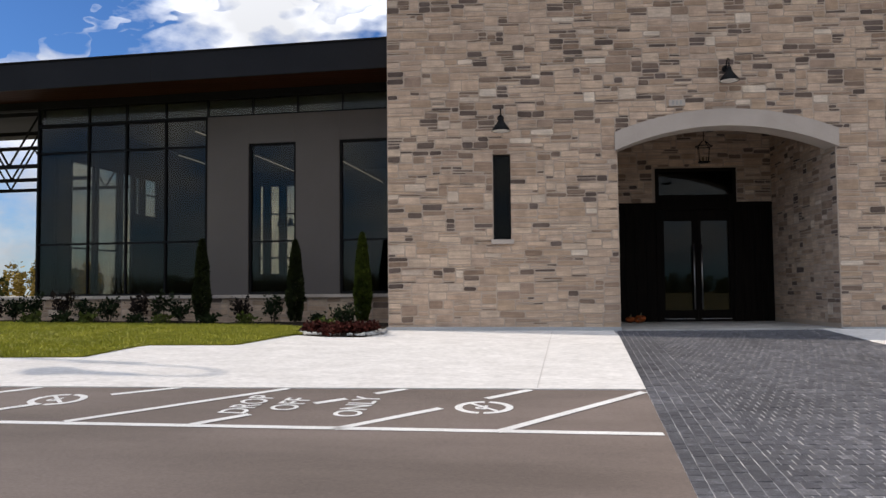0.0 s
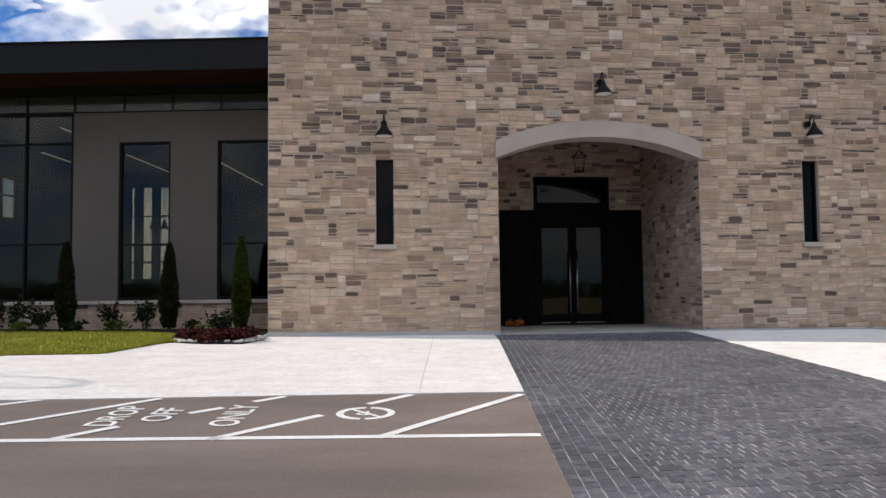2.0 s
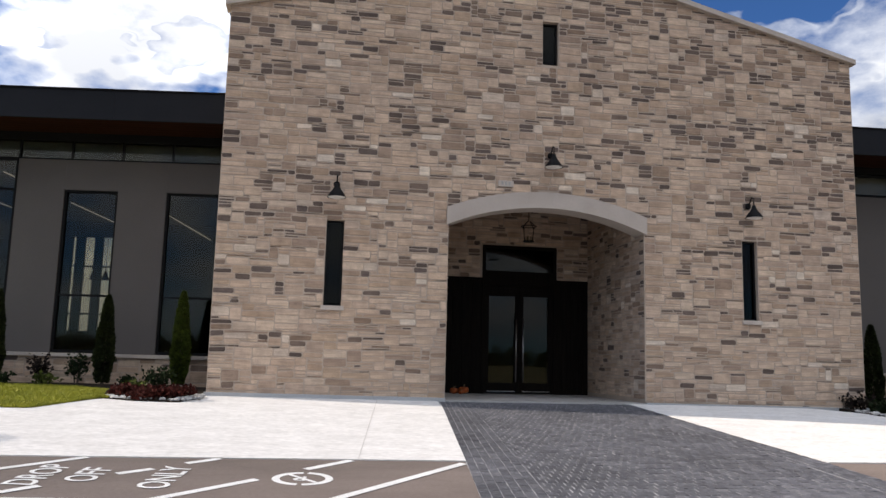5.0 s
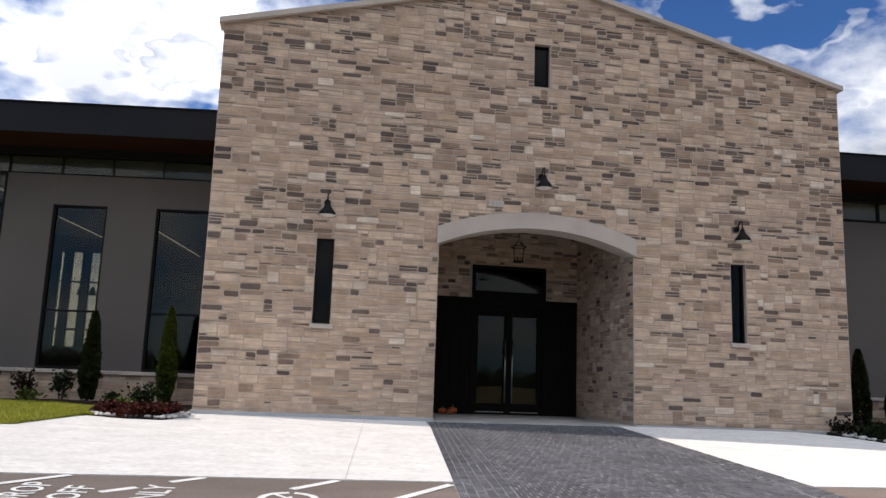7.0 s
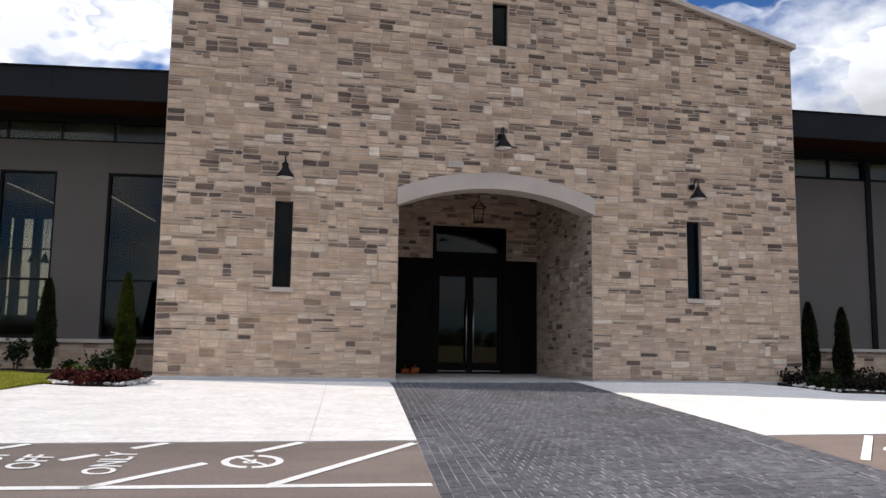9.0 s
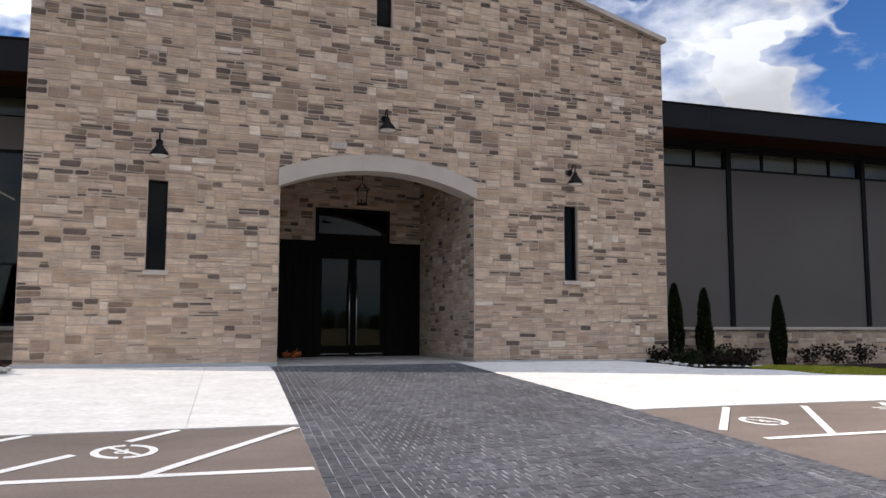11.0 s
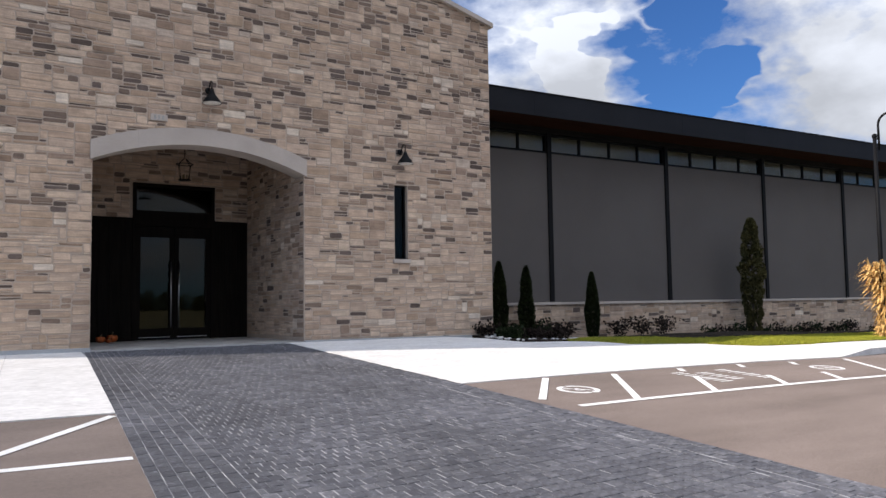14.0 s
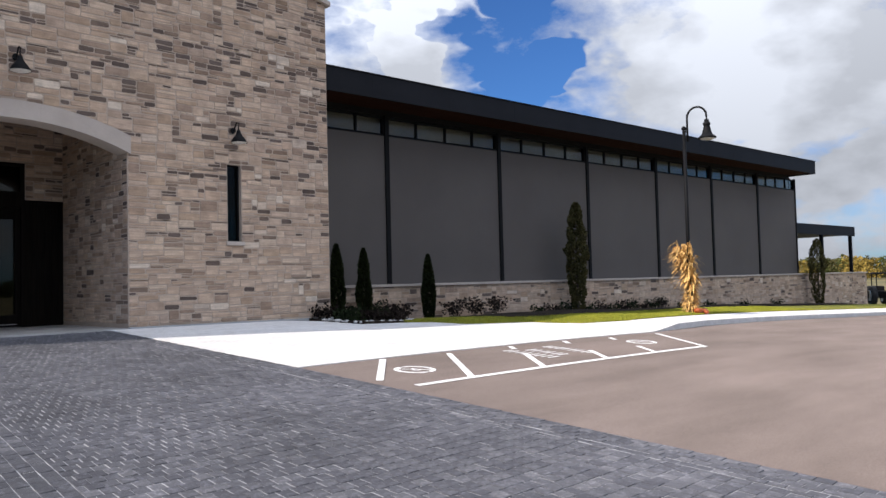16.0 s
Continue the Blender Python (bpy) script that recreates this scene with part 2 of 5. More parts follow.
M_GLASS_DARK = glass_material("dark_glass", (0.2, 0.2, 0.2), 0.027)
M_ROOM_CEILING = surf("room_ceiling_paint", (0.07, 0.07, 0.067), (0.10, 0.10, 0.095), 0.5, 20, 0.9, 0.0)
# hall walls: the dimness of the interior is put into this near-black colour
M_ROOM = surf("dimmed_room_walls", (0.02, 0.02, 0.02), (0.035, 0.035, 0.033), 0.5, 20, 0.9, 0.0)
M_ROOM_FLOOR = surf("room_floor", (0.05, 0.045, 0.04), (0.09, 0.08, 0.07), 0.8, 20, 0.5, 0.05)


for m_, r_ in ((M_ASPHALT, 0.9), (M_PAINT, 0.8), (M_CONCRETE, 0.5)):
    m_.node_tree.nodes["Principled BSDF"].inputs["Diffuse Roughness"].default_value = r_


# ---- mesh helpers ----
def finish(name, bm, material_, parent=None, label="", smooth=False):
    me = bpy.data.meshes.new(name)
    bmesh.ops.recalc_face_normals(bm, faces=bm.faces)
    bm.to_mesh(me)
    bm.free()
    me.materials.append(material_)
    if smooth:
        for q in me.polygons:
            q.use_smooth = True
    ob = new(name, me)
    if parent:
        ob.parent = parent
    if label:
        ob["label"] = label
    return ob


def part(name, bm, material_, parent, label="", smooth=False):
    return finish(name, bm, material_, parent, label, smooth)


def box(bm, a, b, m=None, bevel=0.0):
    """A box between two corners, in the frame m."""
    a, b = Vector(a), Vector(b)
    mid, size = (a + b) / 2, b - a
    mat = (m or Matrix()) @ Matrix.Translation(mid) @ Matrix.Diagonal((abs(size.x), abs(size.y), abs(size.z), 1))
    made = bmesh.ops.create_cube(bm, size=1.0, matrix=mat)["verts"]
    if bevel:
        edges = {e for v in made for e in v.link_edges}
        bmesh.ops.bevel(bm, geom=list(edges), offset=bevel, segments=2, affect="EDGES", profile=0.6)
    return bm


def boxes(*pairs, m=None, bevel=0.0):
    bm = bmesh.new()
    for a, b in pairs:
        box(bm, a, b, m, bevel)
    return bm


def tube(bm, pts, radii, sides=10, cap=True):
    """A round rod along points."""
    pts = [Vector(p) for p in pts]
    if not hasattr(radii, "__len__"):
        radii = [radii] * len(pts)
    rings = []
    for i, p in enumerate(pts):
        d = (pts[min(i + 1, len(pts) - 1)] - pts[max(i - 1, 0)]).normalized()
        q = d.to_track_quat("Z", "Y")
        rings.append([bm.verts.new(p + q @ Vector((math.cos(a) * radii[i], math.sin(a) * radii[i], 0))) for a in [2 * math.pi * k / sides for k in range(sides)]])
    for r, s in zip(rings, rings[1:]):
        for k in range(sides):
            bm.faces.new((r[k], r[(k + 1) % sides], s[(k + 1) % sides], s[k]))
    if cap:
        bm.faces.new(rings[0][::-1])
        bm.faces.new(rings[-1])
    return bm


def lathe(bm, profile, m=None, sides=20):
    """A turned shape from (radius, height) pairs."""
    m = m or Matrix()
    rings = [[bm.verts.new(m @ Vector((r * math.cos(2 * math.pi * k / sides), r * math.sin(2 * math.pi * k / sides), z))) for k in range(sides)] for r, z in profile]
    for r, s in zip(rings, rings[1:]):
        for k in range(sides):
            bm.faces.new((r[k], r[(k + 1) % sides], s[(k + 1) % sides], s[k]))
    return bm


def prism(bm, pts, y0, y1, m=None):
    """A polygon in x and z, drawn out from y0 to y1."""
    m = m or Matrix()
    f = [bm.verts.new(m @ Vector((x, y0, z))) for x, z in pts]
    g = [bm.verts.new(m @ Vector((x, y1, z))) for x, z in pts]
    bm.faces.new(f)
    bm.faces.new(g[::-1])
    n = len(pts)
    for i in range(n):
        bm.faces.new((f[i], f[(i + 1) % n], g[(i + 1) % n], g[i]))
    return bm


def empty(name, label, category, group="", kind="", at=(0, 0, 0)):
    ob = new(name)
    ob.empty_display_size = 0.2
    ob.location = at
    return tagged(ob, label, category, group, kind)


# ---- ground ----
def clamp(v, a, b):
    return max(a, min(b, v))


def ground_z(x, y):
    z = -0.4 + 0.0625 * (clamp(y, -12, 9.1) - 9.1) + 0.0539 * (clamp(y, 9.1, 15.5) - 9.1)
    # the bed before the east wing falls away towards the wall
    z -= 0.08 * clamp(y - 13.8, 0, 4.4) * clamp((x - 11.5) / 1.5, 0, 1) * clamp((34 - x) / 8, 0, 1)
    z += -0.0012 * clamp(x - 6, 0, 14) ** 2 - 0.0336 * clamp(x - 20, 0, 60)
    return z + 0.008 * clamp(2 - x, 0, 16)


def steps(a, b, d):
    n = max(1, math.ceil((b - a) / d))
    return [a + (b - a) * i / n for i in range(n + 1)]


def between(points):
    """A line of (x, y) pairs as a function of x."""
    def f(x):
        if x <= points[0][0]:
            return points[0][1]
        for (x0, y0), (x1, y1) in zip(points, points[1:]):
            if x <= x1:
                return y0 + (y1 - y0) * (x - x0) / (x1 - x0) if x1 > x0 else y1
        return points[-1][1]
    return f


def sheet(name, xs, low, high, lift, material_, ny=6, skirt=0.3, kind="structure", label="", category="ground", parent=None, wave=0.0, side=0):
    """Ground between two lines, following the slope, with a skirt below its edge."""
    bm = bmesh.new()
    rows = []
    for x in xs:
        a, b = low(x), high(x)
        b = max(b, a + 0.002)
        row = []
        for i in range(ny + 1):
            y = a + (b - a) * i / ny
            up = lift(x, y) if callable(lift) else lift
            px = min(x, PAVE_L(y)) if side < 0 else max(x, PAVE_R(y)) if side > 0 else x
            row.append(bm.verts.new((px, y, ground_z(px, y) + up + wave * noise.noise((x * 0.7, y * 0.7, 0)))))
        rows.append(row)
    for r, s in zip(rows, rows[1:]):
        for i in range(ny):
            bm.faces.new((r[i], s[i], s[i + 1], r[i + 1]))
    if skirt:
        edge = [e for e in bm.edges if e.is_boundary]
        made = bmesh.ops.extrude_edge_only(bm, edges=edge)["geom"]
        for v in made:
            if isinstance(v, bmesh.types.BMVert):
                v.co.z -= skirt
    ob = finish(name, bm, material_, parent)
    return tagged(ob, label, category, kind=kind)


PAVE_L = lambda y: 0.78 + 0.118 * clamp(y, -6, 16)
PAVE_R = lambda y: 6.35 + 0.012 * clamp(y, -6, 16)
KERB = between([(-60, 9.15), (16.2, 9.1), (17.5, 9.25), (20, 9.65), (24, 9.95), (27, 10.0), (60, 10.0), (90, 10.0)])


def raised(x, y):
    return 0.13 * clamp((x - 16.3) / 1.4, 0, 1)


def far_ground():
    xs = sorted({-1500, -600, -250, -120, 120, 250, 600, 1500, *steps(-80, 90, 5)})
    ys = sorted({-1500, -600, -250, -120, 120, 250, 600, 1500, *steps(-60, 80, 5)})
    bm = bmesh.new()
    g = [[bm.verts.new((x, y, ground_z(x, y) - 0.12)) for y in ys] for x in xs]
    for r, s in zip(g, g[1:]):
        for i in range(len(ys) - 1):
            bm.faces.new((r[i], s[i], s[i + 1], r[i + 1]))
    tagged(finish("ground", bm, M_FIELD), "wide dry autumn field of tan and green grass", "ground", kind="structure")


far_ground()
# the lot, in two sheets either side of the paved lane


def lot():
    bm = bmesh.new()
    for side in (0, 1):
        rows = []
        for y in steps(-34, -6.01, 1.0) + steps(-6, 9.1, 1.0):
            lane = y > -6.005
            xs = steps(-55, PAVE_L(y) if lane else 3.5, 2.0) if side == 0 else steps(PAVE_R(y) if lane else 3.5, 85, 2.0)
            n = 30 if side == 0 else 42
            a, b = xs[0], xs[-1]
            row = []
            for i in range(n + 1):
                x = a + (b - a) * (i / n if side == 0 else (i / n) ** 1.5)
                yy = y if y < 9.0 else KERB(x) + 0.02
                row.append(bm.verts.new((x, yy, ground_z(x, yy) + 0.0015 * noise.noise((x * 0.3, yy * 0.3, 1)))))
            rows.append(row)
        for r, s in zip(rows, rows[1:]):
            for i in range(len(r) - 1):
                bm.faces.new((r[i], r[i + 1], s[i + 1], s[i]))
    bmesh.ops.remove_doubles(bm, verts=bm.verts, dist=0.0005)
    tagged(finish("road", bm, M_ASPHALT), "worn brown-grey asphalt of the drop-off lane", "road", kind="structure")


lot()
GRASS_L = between([(-60, 11.44), (-7.15, 11.49), (-5.97, 11.57), (-5.68, 12.99), (-4.13, 13.05), (-3.52, 14.58), (-3.39, 14.55), (-2.98, 14.32), (-2.15, 14.2), (-2.01, 14.6), (-1.8, 15.48)])
sheet("pavement_west", steps(-55, -8, 3) + steps(-7.9, -1.8, 0.15) + steps(-1.7, 2.55, 0.25), lambda x: KERB(x), lambda x: GRASS_L(x) if x < -1.8 else 15.5, 0.012, M_CONCRETE, label="pale broom-finished concrete apron beside the drop-off lane", category="pavement", side=-1)
GRASS_R = between([(10.6, 15.4), (11.25, 14.8), (11.5, 13.78), (12.9, 13.6), (13.48, 13.25), (13.72, 12.6), (14.85, 12.42), (15.8, 12.3), (16.2, 11.75), (16.6, 11.2), (17.6, 10.5), (20, 10.87), (24, 11.38), (28.5, 11.65), (45, 11.75), (90, 11.75)])
sheet("pavement_east", steps(6.3, 12, 0.25) + steps(12.2, 30, 0.4) + steps(31, 85, 3), lambda x: KERB(x), lambda x: 15.5 if x < 10.6 else GRASS_R(x), lambda x, y: 0.012 + raised(x, y), M_CONCRETE, label="pale concrete sidewalk with a raised kerb", category="pavement", side=1)
BED_L = between([(-60, 18.7), (-11.6, 18.6), (-7.07, 17.6), (-4.68, 17.25), (-3.69, 16.0), (-3.5, 14.75), (-3.1, 14.7)])
sheet("lawn_west", steps(-55, -8, 3) + steps(-7.8, -3.5, 0.15), GRASS_L, lambda x: BED_L(x), 0.035, M_GRASS, label="mown green lawn in full sun", category="lawn", wave=0.01)
sheet("planting_bed_west", steps(-16, -3.6, 0.5) + steps(-3.5, -1.85, 0.1), lambda x: BED_L(x) if x < -3.45 else GRASS_L(x), lambda x: 20.6 if x < -11 else 19.9, 0.04, M_MULCH, ny=12, label="dark mulch bed in front of a low stone wall", category="planting bed", wave=0.05)
BED_R = between([(11.25, 14.8), (11.5, 13.78), (12.9, 13.6), (13.2, 13.9), (14.7, 15.1), (15.4, 14.7), (16.0, 14.0), (16.8, 13.0), (17.6, 12.45), (19, 12.4), (21.3, 12.75), (25, 13.3), (30, 14.0), (60, 14.6)])
sheet("lawn_east", steps(12.5, 30, 0.3) + steps(31, 85, 3), GRASS_R, lambda x: max(GRASS_R(x) + 0.05, BED_R(x)), lambda x, y: 0.03 + raised(x, y), M_GRASS, label="mown lawn strip between sidewalk and planting bed", category="lawn", wave=0.01)
sheet("planting_bed_east", steps(11.25, 16, 0.2) + steps(16.3, 20, 0.5) + steps(21, 50, 1.5), BED_R, lambda x: 19.2, lambda x, y: 0.05 + raised(x, y) * clamp(2.2 - (y - BED_R(x)) * 0.8, 0, 1), M_MULCH, ny=12, label="dark mulch bed along the low stone wall", category="planting bed", wave=0.05)


def lane_base():
    bm = bmesh.new()
    prev = None
    for y in steps(-6, 15.5, 0.5):
        xa, xb = PAVE_L(y) - 0.01, PAVE_R(y) + 0.01
        xs = [xa + (xb - xa) * i / 12 for i in range(13)]
        row = [bm.verts.new((x, y, ground_z(x, y) - 0.002)) for x in xs]
        if prev:
            for i in range(12):
                bm.faces.new((prev[i], prev[i + 1], row[i + 1], row[i]))
        prev = row
    return tagged(finish("paved_lane", bm, M_JOINT), "charcoal paver lane with pale sand joints leading to the entrance", "pavement", kind="structure")


LANE = lane_base()


# ---- tower ----
X0, X1, FRONT, DEEP = -1.85, 11.95, 15.5, 26.0
EAVE, RIDGE, XR = 7.72, 9.45, 5.05
PORCH = -0.03
JL, JR, SPRING, CROWN = 2.70, 6.90, 3.50, 3.93
BACK = 18.92
SLITS = [(0.25, 0.60, 1.75, 3.45), (9.15, 9.50, 1.75, 3.47), (4.65, 5.00, 7.05, 8.02)]


def rake(x):
    return RIDGE - (RIDGE - EAVE) * abs(x - XR) / (X1 - XR)


def foot(x):
    """The top of the footing course, which falls with the ground."""
    return 0.05 - 0.0073 * (x - X0)


def arch(x):
    """The underside of the entrance arch."""
    h, w = CROWN - SPRING, (JR - JL) / 2
    r = (w * w + h * h) / (2 * h)
    return CROWN - r + math.sqrt(max(r * r - (x - (JL + JR) / 2) ** 2, 0))


def tower_shell():
    wall = bmesh.new()
    y0, y1 = FRONT, FRONT + 0.45
    cuts = [X0, SLITS[0][0], SLITS[0][1], JL, 4.65, 5.0, JR, SLITS[1][0], SLITS[1][1], X1]

    def column(a, b, z0, z1=None):
        if z1 is None:
            prism(wall, [(a, z0), (b, z0), (b, rake(b)), (a, rake(a))], y0, y1)
        else:
            prism(wall, [(a, z0), (b, z0), (b, z1), (a, z1)], y0, y1)
    top = 5.0
    for a, b in zip(cuts, cuts[1:]):
        mid = (a + b) / 2
        slit = next((s for s in SLITS[:2] if s[0] <= mid <= s[1]), None)
        if slit:
            column(a, b, -0.6, slit[2])
            column(a, b, slit[3], top)
        elif JL <= mid <= JR:
            for p, q in zip(steps(a, b, 0.16), steps(a, b, 0.16)[1:]):
                prism(wall, [(p, arch(p)), (q, arch(q)), (q, top), (p, top)], y0, y1)
        else:
            column(a, b, -0.6, top)
        if abs(mid - 4.825) < 0.2:
            column(a, b, top, SLITS[2][2])
            column(a, b, SLITS[2][3])
        elif a < XR < b:
            column(a, XR, top)
            column(XR, b, top)
        else:
            column(a, b, top)
    return wall


TOWER = tagged(finish("wall_tower", tower_shell(), M_MORTAR), "gabled entrance block faced in mixed beige and grey ashlar limestone", "wall", kind="structure")


def tower_body():
    bm = boxes(((X0, FRONT + 0.45, -0.6), (X0 + 0.45, DEEP, EAVE)), ((X1 - 0.45, FRONT + 0.45, -0.6), (X1, DEEP, EAVE)), ((X0 + 0.45, DEEP - 0.4, -0.6), (X1 - 0.45, DEEP, EAVE)))
    prism(bm, [(X0, EAVE), (X1, EAVE), (XR, RIDGE)], DEEP - 0.4, DEEP)
    part("side_wall", bm, M_MORTAR, TOWER)
    roof = bmesh.new()
    for s in (-1, 1):
        xe = XR + s * (X1 - XR + 0.06)
        prism(roof, [(XR, RIDGE + 0.0), (xe, EAVE - 0.02), (xe, EAVE + 0.08), (XR, RIDGE + 0.12)], FRONT + 0.3, DEEP + 0.1)
    tagged(finish("roof_tower", roof, M_FASCIA), "dark metal gable roof over the entrance block", "roof", kind="structure")
    for s in (-1, 1):
        cap = bmesh.new()
        xe = XR + s * (X1 - XR + 0.10)
        ze = EAVE - 0.025
        prism(cap, [(XR, RIDGE - 0.01), (xe, ze - 0.01), (xe, ze + 0.10), (XR, RIDGE + 0.11)], FRONT - 0.10, FRONT + 0.33)
        part("coping", cap, M_TRIM, TOWER, "pale cut-stone coping on the gable")


tower_body()


def entrance():
    side = bmesh.new()
    # vault and cheeks of the porch
    box(side, (JL - 0.4, FRONT + 0.45, -0.4), (JL, BACK, 4.9))
    box(side, (JR, FRONT + 0.45, -0.4), (JR + 0.4, BACK, 4.9))
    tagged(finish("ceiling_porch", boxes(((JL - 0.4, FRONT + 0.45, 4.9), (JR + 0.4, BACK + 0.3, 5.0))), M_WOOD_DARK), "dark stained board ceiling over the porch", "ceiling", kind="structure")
    part("porch_wall", side, M_MORTAR, TOWER)
    back = bmesh.new()
    for a, b, z0 in ((JL, 4.17, 2.78), (4.17, 6.07, 3.62), (6.07, JR, 2.78)):
        box(back, (a, BACK, z0), (b, BACK + 0.3, 4.9))
    part("porch_back_wall", back, M_MORTAR, TOWER)
    floor = bmesh.new()
    prism(floor, [(JL, -0.4), (JR, -0.4), (JR, PORCH), (JL, PORCH)], FRONT - 0.02, BACK + 0.3)
    tagged(finish("porch_floor", floor, M_SLAB), "grey concrete floor slab of the entrance porch, darkened for its shade", "floor", kind="structure")


entrance()


def wing_frame(origin, u):
    """x along the wing, y into it, z up."""
    u = Vector((*u, 0)).normalized()
    n = Vector((-u.y, u.x, 0))
    if n.y < 0:
        n = -n
    m = Matrix.Identity(4)
    m.col[0][:3], m.col[1][:3], m.col[2][:3] = u, n, (0, 0, 1)
    m.translation = (*origin, 0)
    return m


WEST = wing_frame((-1.85, 18.44), (-0.9914, 0.1307))
EAST = wing_frame((11.95, 18.8), (0.9979, -0.0645))



# ---- ashlar facing ----
def ashlar(parent, m, width, height, blocked, seed, keep=0, zone=None, cell=(0.05, 0.054), thick=0.007):
    """Random ashlar stones on the plane y=0 of m, facing -y. blocked(x, z): no stone there. The first `keep` stones inside zone are objects of their own."""
    rng = random.Random(seed)
    cx, cz = cell
    nx, nz = int(round(width / cx)), int(round(height / cz))
    taken = [[blocked((i + 0.5) * cx, (k + 0.5) * cz) for i in range(nx)] for k in range(nz)]
    rest_v, rest_f, rest_t, singles = [], [], [], []
    gap = 0.0055
    xl = [(i + (rng.uniform(-0.3, 0.3) if 0 < i < nx else 0)) * cx for i in range(nx + 1)]
    zl = [(k + (rng.uniform(-0.27, 0.27) if 0 < k < nz else 0)) * cz for k in range(nz + 1)]
    for k in range(nz):
        i = 0
        while i < nx:
            if taken[k][i]:
                i += 1
                continue
            h = rng.choices((1, 2, 3, 4), (0.42, 0.37, 0.17, 0.04))[0]
            w = {1: rng.randint(3, 11), 2: rng.randint(4, 11), 3: rng.randint(4, 10), 4: rng.randint(5, 8)}[h]
            run = 0
            while run < w and i + run < nx and not taken[k][i + run]:
                run += 1
            left = 0
            while left < 3 and i + run + left < nx and not taken[k][i + run + left]:
                left += 1
            if run == w and left < 3:
                run += left
            w = run
            while h > 1 and (k + h > nz or any(taken[k + j][i + q] for j in range(1, h) for q in range(w))):
                h -= 1
            for j in range(h):
                for q in range(w):
                    taken[k + j][i + q] = True
            x0, x1 = xl[i] + gap, xl[i + w] - gap
            z0, z1 = zl[k] + gap, zl[k + h] - gap
            d = thick * (0.5 + rng.random())
            # dark stones are small and come in drifts, more of them higher up; pale ones are blocky
            drift = noise.noise(((x0 + seed) * 0.9, z0 * 1.3, seed)) + 0.5 * noise.noise(((x0 - seed) * 2.6, z0 * 3.4, 4.0))
            p_dark = 0.08 + 0.34 * drift + 0.062 * min(z0, 5.5)
            tone, chance = 0, rng.random()
            if h == 1 and w <= 8 or h == 2 and w <= 8:
                tone = 1 if chance < p_dark * (1.45 if h == 2 else 1.3) else 0
            if h >= 2 and w <= 9 and chance > 0.93:
                tone = 2
            e = 0.006
            jx = [rng.uniform(-0.003, 0.011) for _ in range(8)]
            cut = min(0.018, 0.27 * (z1 - z0))

            def ring(off, y):
                pts = []
                for q, (px, pz, sx, sz) in enumerate(((x0, z0, 1, 1), (x1, z0, -1, 1), (x1, z1, -1, -1), (x0, z1, 1, -1))):
                    px, pz = px + sx * (off + jx[q]), pz + sz * (off + jx[q + 4])
                    ca, cb = (px + sx * cut, y, pz), (px, y, pz + sz * cut)
                    pts += [cb, ca] if q % 2 == 0 else [ca, cb]
                # courses are hand-laid and wander a little
                return [(px, y_, pz + 0.011 * noise.noise((px * 1.3 + seed, pz * 2.2, 7.0))) for px, y_, pz in pts]
            verts = [m @ Vector(p) for p in ring(0, 0.004) + ring(0, -d + e) + ring(e, -d)]
            faces = [tuple(range(16, 24))]
            for a in range(8):
                b = (a + 1) % 8
                faces += [(a, b, 8 + b, 8 + a), (8 + a, 8 + b, 16 + b, 16 + a)]
            cx_, cz_ = (x0 + x1) / 2, (z0 + z1) / 2
            if keep and len(singles) < keep and zone and zone(cx_, cz_):
                singles.append((verts, faces, tone))
            else:
                rest_t += [tone] * len(faces)
                n = len(rest_v)
                rest_v += verts
                rest_f += [tuple(n + q for q in f) for f in faces]
            i += w
    me = bpy.data.meshes.new("stone_facing")
    me.from_pydata(rest_v, [], rest_f)
    for mt in M_STONES:
        me.materials.append(mt)
    me.polygons.foreach_set("material_index", rest_t)
    ob = new("stone_facing", me)
    ob.parent = parent
    ob["kind"] = "stuff"
    return singles


LATER = []


def face_tower():
    ox, oz = X0, -0.08

    def no_stone(u, w):
        x, z = u + ox, w + oz
        if z > rake(x) - 0.02 or z < foot(x) - 0.02:
            return True
        if any(a - 0.001 < x < b + 0.001 and c - (0.10 if c < 5 else 0.08) < z < d + 0.001 for a, b, c, d in SLITS):
            return True
        if JL - 0.05 < x < JR + 0.05 and z < arch(clamp(x, JL, JR)) + 0.34 and (z > SPRING or JL < x < JR):
            return True
        return False
    m = pose(ox, FRONT, oz)
    found = ashlar(TOWER, m, X1 - X0, RIDGE, no_stone, 5, 300, lambda u, w: u > 4.55 + 4.2 and 0.6 < w < 3.2 or (2.2 < u < 4.55 and w < 2.4))
    LATER.append((TOWER, found))
    # porch cheeks and back wall
    ashlar(TOWER, pose(JR, BACK, 0.05, 0, 0, -90), BACK - FRONT, 4.8, lambda u, w: u > BACK - FRONT - 0.46 and w > 3.4, 7)
    ashlar(TOWER, pose(JL, FRONT, 0.05, 0, 0, 90), BACK - FRONT, 4.8, lambda u, w: u < 0.46 and w > 3.4, 8)
    ashlar(TOWER, pose(JL, BACK, 0.05), JR - JL, 4.8, lambda u, w: w + 0.05 < (3.66 if 4.12 < u + JL < 6.12 else 2.80), 9)


face_tower()


